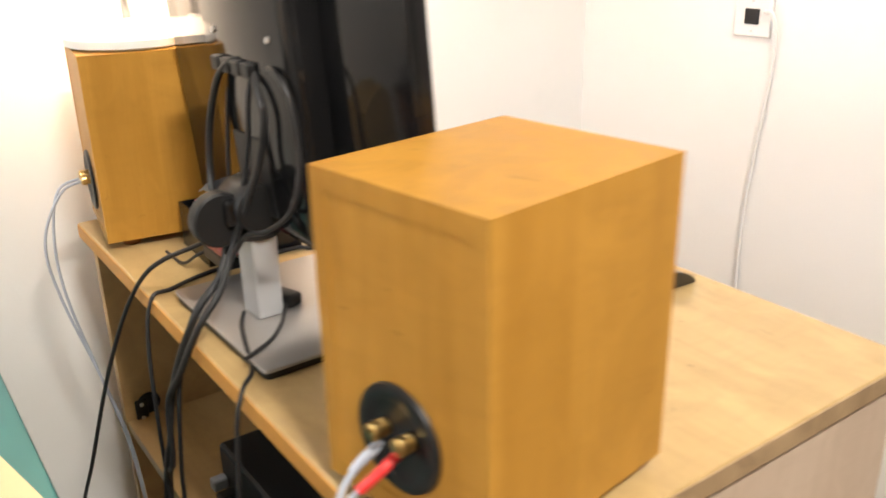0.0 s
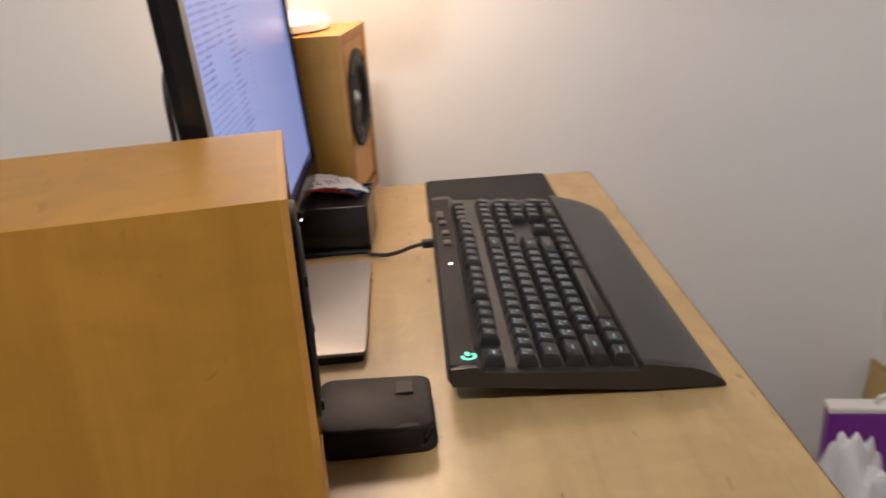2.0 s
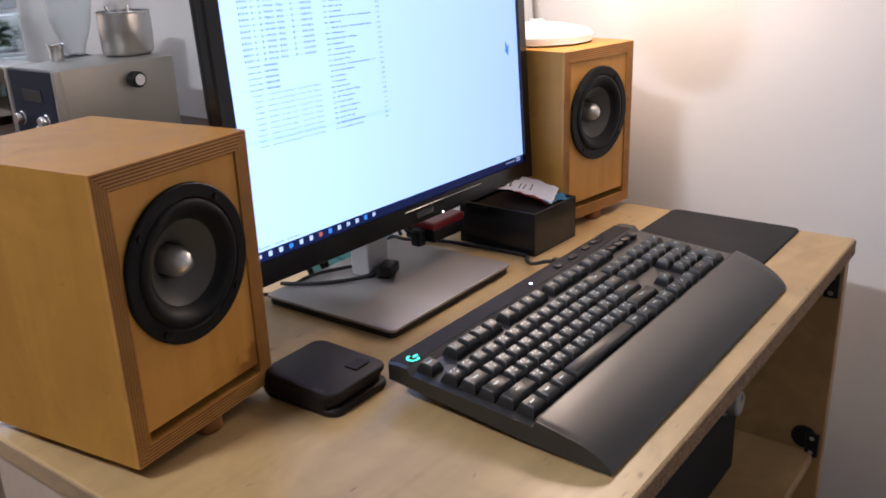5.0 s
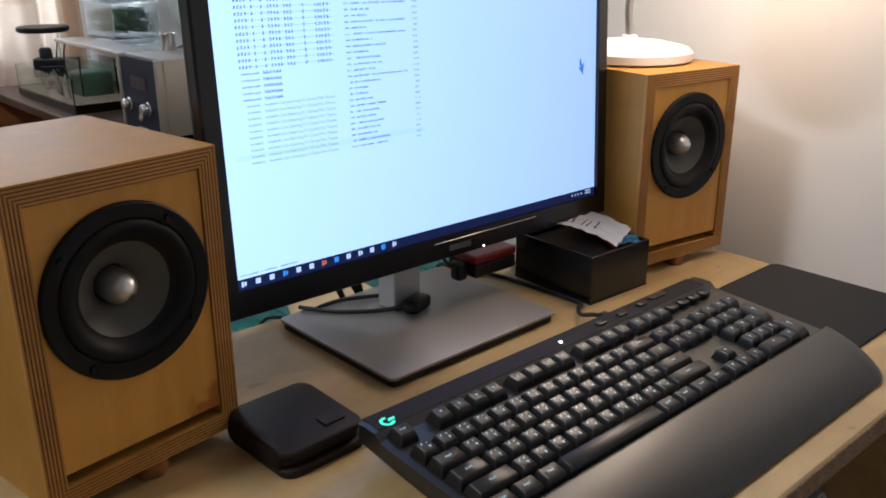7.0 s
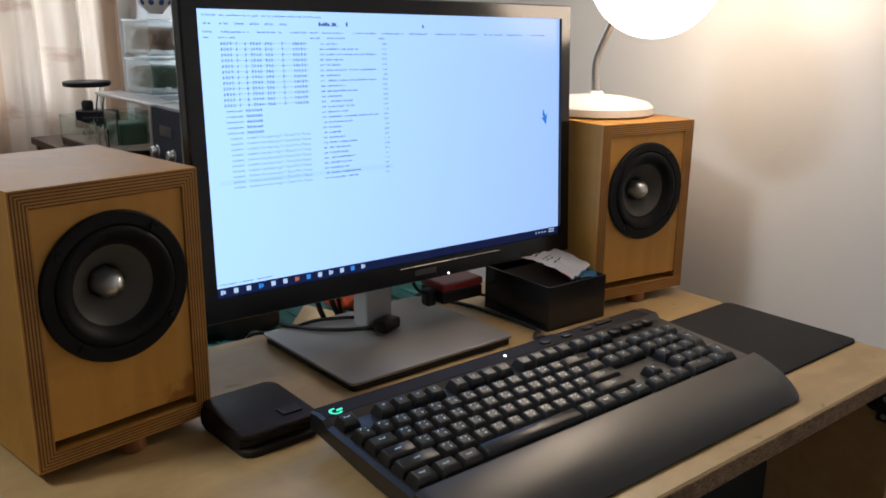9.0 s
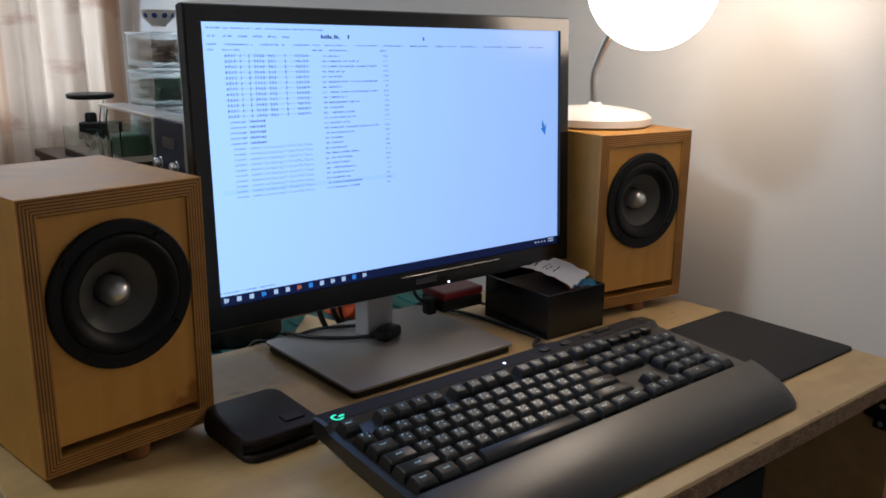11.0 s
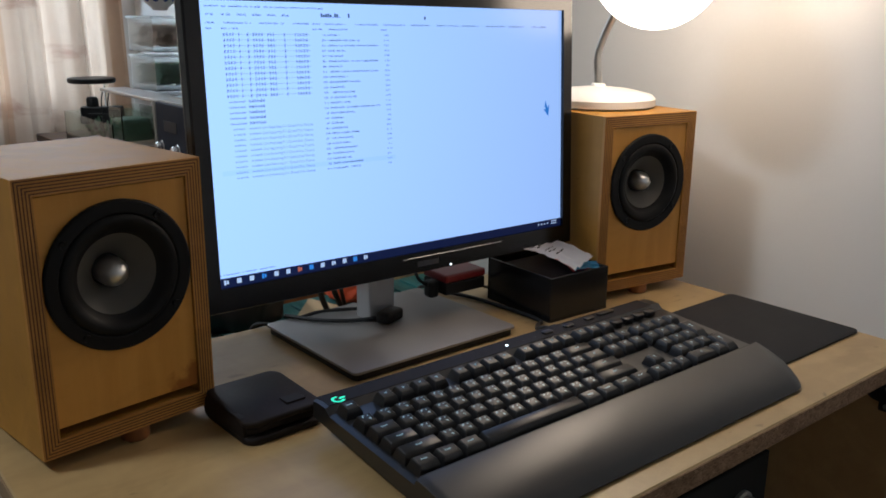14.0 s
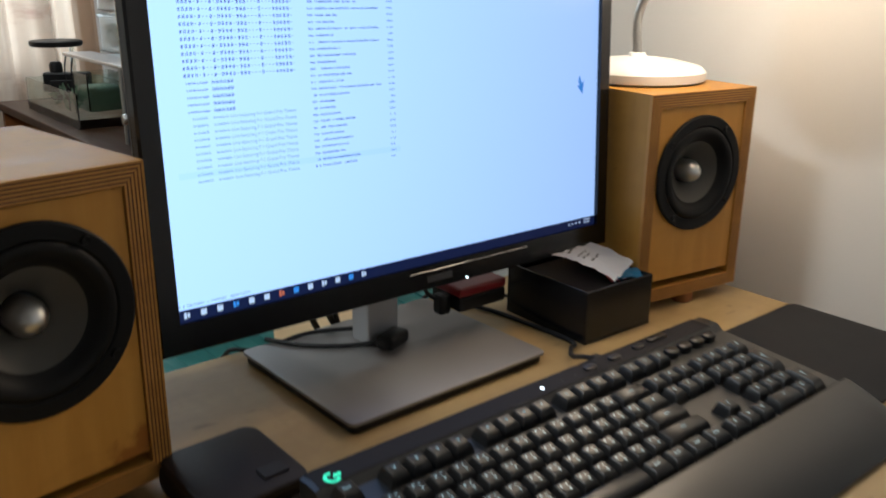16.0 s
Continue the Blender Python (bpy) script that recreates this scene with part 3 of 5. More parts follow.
def loudspeaker(m, label, front=BAFFLE_LIT):
    sp = thing("loudspeaker", m, label, "loudspeaker", "pair of loudspeakers")
    z = FOOT + SH / 2
    up = Matrix.Translation((0, 0, z))
    wall = 0.0145
    body = join(moved(ring_frame(SW, SH, wall, SD - 0.0035, SD / 2 - 0.0035), up), box(-SD / 2 + 0.0006, -SD / 2 + 0.012, -SW / 2 + wall - 0.001, SW / 2 - wall + 0.001, FOOT + wall - 0.001, FOOT + SH - wall + 0.001))
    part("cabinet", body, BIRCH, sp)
    pale, dark, inset = (wall - 5 * 0.0011) / 6, 0.0011, 0.0
    for k in range(11):
        t = dark if k % 2 else pale
        part("ply", moved(ring_frame(SW - 2 * inset - 0.0002, SH - 2 * inset - 0.0002, t, 0.004, SD / 2 + (0 if k % 2 else 0.0003)), up), PLY_DARK if k % 2 else PLY_PALE, sp)
        inset += t
    slot, iw = 0.0085, SW - 2 * wall - 0.0018
    bz0, bz1 = FOOT + wall + slot, FOOT + SH - wall - 0.0012
    dz, hole = FOOT + 0.1398, 0.0525
    bm = bmesh.new()
    fx, bx = SD / 2 - 0.0016, SD / 2 - 0.016
    n = 48
    rim = [(hole * math.cos(6.28318 * k / n), dz + hole * math.sin(6.28318 * k / n)) for k in range(n)]
    def edge_point(y, zz):
        dy, dz2 = y, zz - dz
        s = min([v for v in ((iw / 2) / abs(dy) if abs(dy) > 1e-9 else 9e9, ((bz1 - dz) if dz2 > 0 else (dz - bz0)) / abs(dz2) if abs(dz2) > 1e-9 else 9e9)])
        return dy * s, dz + dz2 * s
    outer = [edge_point(*p) for p in rim]
    fr = [bm.verts.new((fx, *p)) for p in rim]
    br = [bm.verts.new((bx, *p)) for p in rim]
    fo = [bm.verts.new((fx, *p)) for p in outer]
    bo = [bm.verts.new((bx, *p)) for p in outer]
    for k in range(n):
        j = (k + 1) % n
        bm.faces.new((fr[k], fr[j], fo[j], fo[k]))
        bm.faces.new((fr[j], fr[k], br[k], br[j]))
        bm.faces.new((fo[k], fo[j], bo[j], bo[k]))
        a, b = outer[k], outer[j]
        if abs(a[0] - b[0]) > 1e-6 and abs(a[1] - b[1]) > 1e-6:
            c = bm.verts.new((fx, math.copysign(iw / 2, a[0]), bz1 if a[1] > dz else bz0))
            bm.faces.new((fo[k], fo[j], c))
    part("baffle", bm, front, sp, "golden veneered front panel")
    part("port_lip", box(-0.02, SD / 2 - 0.006, -iw / 2, iw / 2, FOOT + wall + slot - 0.0005, FOOT + wall + slot + 0.003), PLY_DARK, sp)
    part("port_back", box(-0.022, -0.02, -iw / 2, iw / 2, FOOT + wall, FOOT + wall + slot), BLACK, sp)
    seat = Matrix.Translation((fx, -0.001, dz)) @ FACE_X
    drv = part("driver", lathe([(0.0505, -0.012), (0.0505, 0.0), (0.0620, 0.0), (0.0632, 0.001), (0.0632, 0.0036), (0.0618, 0.0048), (0.0525, 0.0046), (0.0505, 0.003)], 72, seat), DEEP, sp, "black driver frame", smooth=35)
    part("surround", lathe([(0.0515, 0.002), (0.0505, 0.0042), (0.0475, 0.0058), (0.0435, 0.0050), (0.0395, 0.0015), (0.0365, -0.0022), (0.0342, -0.0028)], 72, seat), DEEP, drv, smooth=60)
    part("cone", lathe([(0.0350, -0.0026), (0.028, -0.0086), (0.018, -0.0168), (0.0146, -0.0195), (0.0138, -0.0235)], 72, seat), CONE, drv, "grey cone", smooth=60)
    part("phase_plug", lathe([(0.0122, -0.0235), (0.0125, -0.013), (0.0122, -0.0100), (0.0114, -0.0068), (0.0096, -0.0034), (0.0070, -0.0004), (0.0038, 0.0018), (0.0014, 0.0026), (0, 0.0028)], 48, seat), PLUG, drv, "pointed silver phase plug", smooth=60)
    part("gap_ring", lathe([(0.0150, -0.0192), (0.0138, -0.0238), (0.0118, -0.0238)], 48, seat), DEEP, drv, smooth=60)
    for a in (45, 135, 225, 315):
        y, zz = 0.0570 * math.cos(radians(a + 8)), 0.0570 * math.sin(radians(a + 8))
        part("screw", lathe([(0, 0.0012), (0.0012, 0.0016), (0.0029, 0.0020), (0.0034, 0.0)], 12, Matrix.Translation((fx + 0.0044, y - 0.001, dz + zz)) @ FACE_X), DEEP, drv, smooth=50)
    for x, y in ((0.0805, 0.004), (-0.06, 0.05), (-0.06, -0.05)):
        part("foot", lathe([(0, 0), (0.0112, 0), (0.0125, 0.0015), (0.0125, 0.0095), (0.0114, FOOT), (0, FOOT)], 24, Matrix.Translation((x, y, 0))), FOOT_WOOD, sp, smooth=40)
    tz, tx = FOOT + 0.063, -SD / 2
    face_b = Matrix.Rotation(radians(-90), 4, "Y")
    cup = part("terminal_cup", lathe([(0.0, 0.0006), (0.022, 0.0006), (0.0275, 0.0020), (0.0325, 0.0042), (0.0378, 0.003), (0.0385, 0.0)], 48, Matrix.Translation((tx, 0, tz)) @ face_b), BLACK, sp, "round black terminal cup", smooth=45)
    for y, red in ((0.0125, 0), (-0.0125, 1)):
        post = part("binding_post", lathe([(0.0035, 0.001), (0.0064, 0.0015), (0.0064, 0.005), (0.005, 0.006), (0.0066, 0.007), (0.0066, 0.0125), (0.0045, 0.014), (0, 0.014)], 20, Matrix.Translation((tx, y, tz + 0.004)) @ face_b), BRASS, cup, smooth=40)
    return sp


sl_at = pose(0.3078, 0.4537, DZ, 0, 0, 8.3)
sr_at = pose(0.309, 1.1585, DZ, 0, 0, -8.0)
loudspeaker(sl_at, "birch plywood loudspeaker with a black and grey driver", BAFFLE_LIT_SPILT)
loudspeaker(sr_at, "birch plywood loudspeaker with a white lamp on it")

# speaker wires with their plugs
wire = thing("speaker_wire", pose(0.212, 0.445, 0), "grey twin speaker wire with a red plug", "cable")
part("conductor", tube([(0.0, 0.012, 0.802), (-0.03, 0.014, 0.775), (-0.05, 0.01, 0.70), (-0.03, 0.02, 0.5), (0.0, 0.02, 0.3), (0.0, 0.05, 0.02)], 0.0023), GREY_WIRE, wire, smooth=60)
part("conductor", tube([(-0.006, -0.008, 0.80), (-0.034, 0.004, 0.77), (-0.055, 0.004, 0.70), (-0.034, 0.014, 0.5), (0.004, 0.014, 0.3), (0.004, 0.044, 0.02)], 0.0023), GREY_WIRE, wire, smooth=60)
part("plug", tube([(0.002, -0.008, 0.806), (-0.012, -0.008, 0.798), (-0.024, -0.002, 0.786)], 0.0038, 12), RED, wire, "red plug sleeve", smooth=40)
part("plug", tube([(0.002, 0.012, 0.806), (-0.012, 0.013, 0.797), (-0.02, 0.014, 0.789)], 0.0030, 12), GREY_WIRE, wire, smooth=40)
wire = thing("speaker_wire", pose(0.21, 1.16, 0), "pale grey twin speaker wire looping to the floor", "cable")
for d in (0.0, 0.014):
    part("conductor", tube([(0.005, 0.03 - d, 0.815), (-0.03, 0.035 - d, 0.80), (-0.048 - d * 0.8, 0.02, 0.74), (-0.046 - d * 0.5, 0.02, 0.66), (-0.025, 0.01, 0.54), (0.0 + d * 0.2, 0.02, 0.4), (0.01, 0.02, 0.2), (0.0, 0.04, 0.01)], 0.0019), GREY_WIRE, wire, smooth=60)

# ---- monitor ----
MON = pose(0.3389, 0.8125, 0.8156, -0.66, -3.57, 0.3)
mon = thing("monitor", MON, "slim black computer monitor showing a pale file list", "monitor")
MW, MH, SX, SZ = 0.506, 0.309, 0.4737, 0.2689
SB = 0.0240  # height of the lower bezel
bez = bmesh.new()
o = [(-MW / 2, 0), (MW / 2, 0), (MW / 2, MH), (-MW / 2, MH)]
i4 = [(-SX / 2, SB), (SX / 2, SB), (SX / 2, SB + SZ), (-SX / 2, SB + SZ)]
rings = [[bez.verts.new((x, y, z)) for y, z in pts] for x, pts in ((-0.006, o), (0.003, o), (0.006, [(y * 0.994, 0.0015 + z * 0.99) for y, z in o]), (0.006, i4), (0.0015, i4))]
for a, b in zip(rings, rings[1:]):
    for k in range(4):
        bez.faces.new((a[k], a[(k + 1) % 4], b[(k + 1) % 4], b[k]))
part("bezel", bez, GLOSS, mon, "glossy black bezel")
scr = part("screen", box(-0.0035, 0.0016, -SX / 2 - 0.001, SX / 2 + 0.001, SB - 0.001, SB + SZ + 0.001), SCREEN, mon, "lit pale blue screen")
part("back_cover", join(box(-0.013, -0.0045, -MW / 2 + 0.0004, MW / 2 - 0.0004, 0.0004, MH - 0.0004, 0.0012)), GLOSS_BACK, mon, "glossy black back cover", smooth=40)
hump = part("back_hump", box(-0.047, -0.008, -0.125, 0.065, 0.030, 0.270, 0.012, 3), GLOSS_BACK, mon, smooth=40)
part("cable_hatch", box(-0.0485, -0.0462, -0.055, 0.02, 0.045, 0.12, 0.0008), BLACK, mon)
for y, z in ((-0.09, 0.215), (0.03, 0.215), (-0.09, 0.07), (0.03, 0.07)):
    part("screw", lathe([(0, 0.001), (0.003, 0.0014), (0.0035, 0)], 12, Matrix.Translation((-0.047, y, z)) @ Matrix.Rotation(radians(-90), 4, "Y")), ALU, mon)
# reflected glint on the black bezel crease, drawn as a thin steel line
part("crease_glint", tube([(0.006, -0.02, 0.0185), (0.006, 0.06, 0.0185), (0.006, 0.13, 0.0185)], 0.0003, 6, 2), STEEL, mon, "thin steel line standing for the glint along the bezel crease", smooth=60)
part("badge", box(0.0058, 0.0062, 0.0, 0.03, 0.0075, 0.0135), BADGE, mon, "grey badge on the lower bezel")
part("power_light", box(0.0055, 0.0066, 0.0472, 0.0492, 0.0022, 0.0042), LED_GLOW, mon)
part("port_cluster", join(*[box(-0.054, -0.044, y - 0.009, y + 0.009, 0.178, 0.192, 0.002) for y in (-0.045, -0.022, 0.001, 0.024)]), BLACK, mon)

# what the screen shows: y to the right, z down from the top left corner of the lit area
XS = 0.0020


def bars(name, rows, material, label="", x=XS):
    bm = bmesh.new()
    for u0, u1, v0, v1 in rows:
        vs = [bm.verts.new((x, -SX / 2 + u, SB + SZ - v)) for u, v in ((u0, v0), (u1, v0), (u1, v1), (u0, v1))]
        bm.faces.new(vs)
    return part(name, bm, material, scr, label)


def scribble(u0, u1, v, h, pitch, seed):
    """A run of small unreadable characters, each a few thin strokes."""
    rs, out, u = random.Random(seed), [], u0
    while u < u1:
        w = pitch * (0.55 + 0.3 * rs.random())
        if rs.random() < 0.92:
            out.append((u, u + 0.00044, v + h * 0.35 * rs.random(), v + h))
            q = v + h * (0.3 + 0.5 * rs.random())
            out.append((u, u + w, q, q + 0.00044))
            if rs.random() < 0.6:
                out.append((u + w * 0.7, u + w * 0.7 + 0.00044, v + h * 0.4, v + h))
        u += pitch
    return out


def lettered(rows, seed):
    return [q for k, (a, b, v0, v1) in enumerate(rows) for q in scribble(a, b, v0, v1 - v0, 0.00155, seed + k)]


rnd = random.Random(7)
tagged(bars("toolbar_text", lettered([(0.007 + 0.0155 * k, 0.015 + 0.0155 * k, 0.0112, 0.0134) for k in range(6)] + [(0.006, 0.027, 0.0042, 0.0058), (0.030, 0.062, 0.0042, 0.0058), (0.066, 0.13, 0.0042, 0.0058)], 100), INK), kind="stuff")
tagged(bars("tab_text", lettered([(0.006, 0.014, 0.0190, 0.0207)] + [(0.024 + 0.036 * k, 0.024 + 0.036 * k + 0.024 + 0.009 * rnd.random(), 0.0190, 0.0207) for k in range(12)], 200), INK), kind="stuff")
tagged(bars("level_meter", [(0.128 + 0.0026 * k, 0.1302 + 0.0026 * k, 0.0098 + 0.0016 * rnd.random() * (k % 3), 0.0135) for k in range(9)] + [(0.160, 0.162, 0.0095, 0.0135), (0.258, 0.260, 0.0105, 0.0140)], INK), kind="stuff")
tagged(bars("header_text", lettered([(0.006, 0.013, 0.0240, 0.0258), (0.021, 0.038, 0.0240, 0.0258), (0.118, 0.128, 0.0240, 0.0258), (0.134, 0.158, 0.0240, 0.0258), (0.200, 0.207, 0.0240, 0.0258)], 300), INK), kind="stuff")
ROW0, PITCH = 0.0290, 0.00514
left_bars, end_bars, dark_bars = [], [], []
for r in range(27):
    v = ROW0 + PITCH * r
    if r < 12:
        for k in range(31):
            u = 0.0222 + 0.0030 * k
            if k in (4, 6, 7, 9, 14, 18, 19, 20, 22, 23, 24, 30):
                left_bars.append((u + 0.0004, u + 0.0018, v + 0.0011, v + 0.0016))
            else:
                glyph = random.Random(k)
                for q in range(3):
                    h = v + 0.0002 + 0.0009 * q + 0.0003 * glyph.random()
                    dark_bars.append((u + 0.0007 * glyph.random(), u + 0.0024 - 0.0006 * glyph.random(), h, h + 0.0004))
                for q in range(2):
                    h = u + 0.0003 + 0.0009 * q + 0.0008 * glyph.random()
                    dark_bars.append((h, h + 0.0004, v + 0.0010 * glyph.random(), v + 0.0027 - 0.0008 * glyph.random()))
    elif r < 17:
        dark_bars += scribble(0.024, 0.040, v + 0.0006, 0.0018, 0.0017, 700)
        dark_bars += [q for k in range(6) for q in scribble(0.044 + 0.003 * k, 0.0455 + 0.003 * k, v, 0.0026, 0.0012, 40 + k)]
    dark_bars += scribble(0.128, 0.132, v + 0.0004, 0.0020, 0.0016, 500 + r)
    dark_bars += scribble(0.135, 0.147 + 0.03 * rnd.random() if r not in (2, 5, 7, 14) else 0.195, v + 0.0004, 0.0020, 0.0016, 600 + r)
    end_bars.append((0.204, 0.209, v + 0.0003, v + 0.0024))
tagged(bars("list_text_pale", left_bars + lettered(end_bars, 900), INK_LINE), kind="stuff")
tagged(bars("list_text", dark_bars, INK), kind="stuff")
bars("highlight_bar", [(0.012, 0.214, ROW0 + PITCH * 25 - 0.001, ROW0 + PITCH * 25 + 0.0036)], HILITE, x=XS - 0.0002)
fc = bpy.data.curves.new("line", "FONT")
fc.body, fc.size = "Live featuring F-1 Grand Prix Theme", 0.0036
fo = bpy.data.objects.new("line", fc)
line_me = bpy.data.meshes.new_from_object(fo)
bpy.data.objects.remove(fo)
wide = max(v.co.x for v in line_me.vertices)
for v in line_me.vertices:
    v.co = Vector((0, v.co.x * 0.056 / wide, v.co.y))
line_me.materials.append(INK_LINE)
for r in range(17, 27):
    v = ROW0 + PITCH * r
    part("list_line", line_me, INK_LINE, scr, at=Matrix.Translation((XS, -SX / 2 + 0.0565, SB + SZ - v - 0.0026)))
tagged(bars("list_line_start", [q for r in range(17, 27) for q in scribble(0.025, 0.038, ROW0 + PITCH * r + 0.0004, 0.0020, 0.0017, 800) + scribble(0.0415, 0.0545, ROW0 + PITCH * r + 0.0004, 0.0020, 0.0017, 800)], INK_LINE), kind="stuff")
bars("status_text", lettered([(0.002, 0.022, 0.2552, 0.2568), (0.025, 0.04, 0.2552, 0.2568), (0.044, 0.06, 0.2552, 0.2568)], 400), INK)
bars("taskbar", [(0.0, SX, 0.2593, SZ)], SCREEN_BAR, "dark taskbar", x=XS - 0.0001)
for k in range(13):
    u = 0.005 + 0.0135 * k
    bars("icon", [(u, u + 0.0048, 0.2612, 0.2660)] if k % 3 else [(u, u + 0.0022, 0.2612, 0.2660), (u + 0.0026, u + 0.0048, 0.2618, 0.2654)], (ICON, ICON, ICON, ICON_BLUE, ICON, ICON, ICON_RED, ICON_BLUE, ICON, ICON, ICON, ICON_BLUE, ICON)[k], x=XS + 0.0002)
bars("tray_text", [(0.432 + 0.0055 * k, 0.4345 + 0.0055 * k, 0.2625, 0.2645) for k in range(4)] + [(0.456, 0.466, 0.2606, 0.2622), (0.456, 0.466, 0.2636, 0.2652)], ICON, x=XS + 0.0002)
bm = bmesh.new()
for tri in (((0.444, 0.116), (0.4455, 0.108), (0.4515, 0.122)), ((0.4455, 0.121), (0.4525, 0.113), (0.4505, 0.128)), ((0.4425, 0.119), (0.447, 0.118), (0.449, 0.126))):
    bm.faces.new([bm.verts.new((XS, -SX / 2 + u, SB + SZ - v)) for u, v in tri])
part("bird_icon", bm, ICON_BLUE, scr, "small blue bird shape")

# stand
stand = part("stand", prism(round_rect(0.185, 0.226, 0.006), "z", 0, 0.0035, 0.001), STAND, mon, "brushed grey stand plate", smooth=40)
MI = MON.inverted()
stand.matrix_basis = MI @ pose(0.318, 0.7935, DZ + 0.0075, 0, 0, 0.8)
part("stand_base", prism(round_rect(0.180, 0.221, 0.006), "z", -0.0075, 0, 0.0008), BLACK, stand)
neck = part("neck", box(-0.0135, 0.0135, -0.0185, 0.0185, 0.0035, 0.108, 0.002), NECK, stand, "grey metal neck")
neck.matrix_basis = Matrix.Translation((-0.037, 0.0045, 0))
part("tilt_barrel", lathe([(0, 0), (0.022, 0), (0.024, 0.003), (0.024, 0.048), (0.022, 0.051), (0, 0.051)], 36, pose(-0.004, 0.0255, 0.120, 90, 0, 0)), BLACK, neck, "round black tilt hinge", smooth=40)
part("cable_disc", lathe([(0, -0.009), (0.0245, -0.009), (0.0266, -0.007), (0.0272, 0), (0.0266, 0.007), (0.0245, 0.009), (0, 0.009)], 40, pose(-0.038, -0.004, 0.112, 90, 0, 0)), BLACK, neck, "round black disc", smooth=40)
part("cable_ring", lathe([(0.020, 0.0), (0.0235, 0.002), (0.0235, 0.010), (0.020, 0.012)], 32, pose(0, 0, 0.086)), BLACK, neck, smooth=40)
part("arm", box(-0.036, 0.03, -0.02, 0.02, 0.106, 0.132, 0.004), GLOSS, neck)

# ---- keyboard ----
KX, KY, KW = 0.480, 0.592, 0.452
kb = thing("keyboard", pose(KX, KY, DZ), "black full-size keyboard with lit legends and palm rest", "keyboard")
top = [(0.0, 0.0315), (0.003, 0.0352), (0.012, 0.0362), (0.024, 0.0358), (0.030, 0.0305), (0.150, 0.0215), (0.1525, 0.0268), (0.160, 0.0262), (0.170, 0.0245), (0.180, 0.0224), (0.190, 0.0199), (0.200, 0.0165), (0.208, 0.0125), (0.215, 0.0075), (0.2185, 0.0030)]
base = [(0.2175, 0.0012), (0.150, 0.0040), (0.070, 0.0125), (0.004, 0.0205), (0.0, 0.0225)]
outline = top + base
bm, ringsk = bmesh.new(), []
cols = [0.0, 0.0015, 0.004, 0.009] + [0.02 * k for k in range(1, 21)] + [0.4525 - 0.030 * (1 - math.sin(radians(a))) for a in range(0, 91, 9)]
for u in cols:
    f = max(0.0, (u - 0.4225) / 0.030)
    front = 0.2185 - 0.030 * (1 - math.sqrt(max(0.0, 1 - f * f)))
    back = 0.004 * (1 - min(1.0, u / 0.006))
    ringsk.append([bm.verts.new((0.15 + (v - 0.15) * (front - 0.15) / 0.0685 if v > 0.15 else max(v, back), u, z if u > 0.003 else z - 0.001 * (z > 0.02))) for v, z in outline])
for a, b in zip(ringsk, ringsk[1:]):
    for k in range(len(outline)):
        j = (k + 1) % len(outline)
        bm.faces.new((a[k], a[j], b[j], b[k]))
bm.faces.new(ringsk[0]), bm.faces.new(ringsk[-1][::-1])
part("body", bm, PALM, kb, "matt black body with a curved palm rest", smooth=28)
part("top_strip", box(0.0025, 0.0240, 0.004, 0.440, 0.0340, 0.0364, 0.0006), MATTE_DECK, kb, "matt dark strip above the keys")
part("seam", box(0.1505, 0.1516, 0.004, 0.444, 0.0215, 0.0262), BLACK, kb)
for u in (0.03, 0.39):
    part("foot", box(0.022, 0.042, u, u + 0.03, 0.0, 0.0195, 0.002), RUBBER, kb)

U = 0.01885
key_data = {}


def keycap(w):
    """A tapered cap for a key w units wide, with a slightly dished top, its base at z = 0."""
    if w not in key_data:
        hw, bm = w * U / 2, bmesh.new()
        rows = []
        for z, m, f, b in ((0, 0.0005, 0.0089, -0.0089), (0.0050, 0.0015, 0.0080, -0.0074), (0.0098, 0.0031, 0.0060, -0.0056), (0.0106, 0.0041, 0.0050, -0.0046)):
            tip = 0.10 if z > 0.008 else 0.0
            rows.append([bm.verts.new((x, y, z - tip * x)) for x, y in ((b, -hw + m), (b, hw - m), (f, hw - m), (f, -hw + m))])
        for a, c in zip(rows, rows[1:]):
            for k in range(4):
                bm.faces.new((a[k], a[(k + 1) % 4], c[(k + 1) % 4], c[k]))
        mid = bm.verts.new((0.0002, 0, 0.0103 if w < 4 else 0.0107))
        for k in range(4):
            bm.faces.new((rows[-1][k], rows[-1][(k + 1) % 4], mid))
        bm.faces.new(rows[0][::-1])
        key_data[w] = link_mesh("key", bm, KEYCAP, 40)
    return key_data[w]


def legend(kind):
    if kind not in key_data:
        bm = bmesh.new()
        spots = {"letter": [(-0.0034, -0.0028, -0.0034, -0.0012), (-0.0034, -0.0010, -0.0034, -0.0028), (0.0010, 0.0016, 0.0008, 0.0032), (0.0010, 0.0032, 0.0017, 0.0023), (-0.0028, -0.0022, 0.0012, 0.0030)], "word": [(-0.0010, 0.0004, -0.0034, -0.0024), (-0.0006, 0.0004, -0.0018, -0.0008), (-0.0006, 0.0004, -0.0002, 0.0010), (-0.0012, 0.0004, 0.0016, 0.0024)], "small": [(-0.0014, -0.0008, -0.0016, 0.0014), (-0.0014, 0.0012, -0.0004, 0.0002)]}[kind]
        for a, b, c, d in spots:
            bm.faces.new([bm.verts.new((x, y, 0.0106 - 0.10 * x)) for x, y in ((a, c), (b, c), (b, d), (a, d))])
        key_data[kind] = link_mesh("legend", bm, KEY_GLOW)
    return key_data[kind]


SLOPE = math.degrees(math.atan2(0.0305 - 0.0215, 0.12))


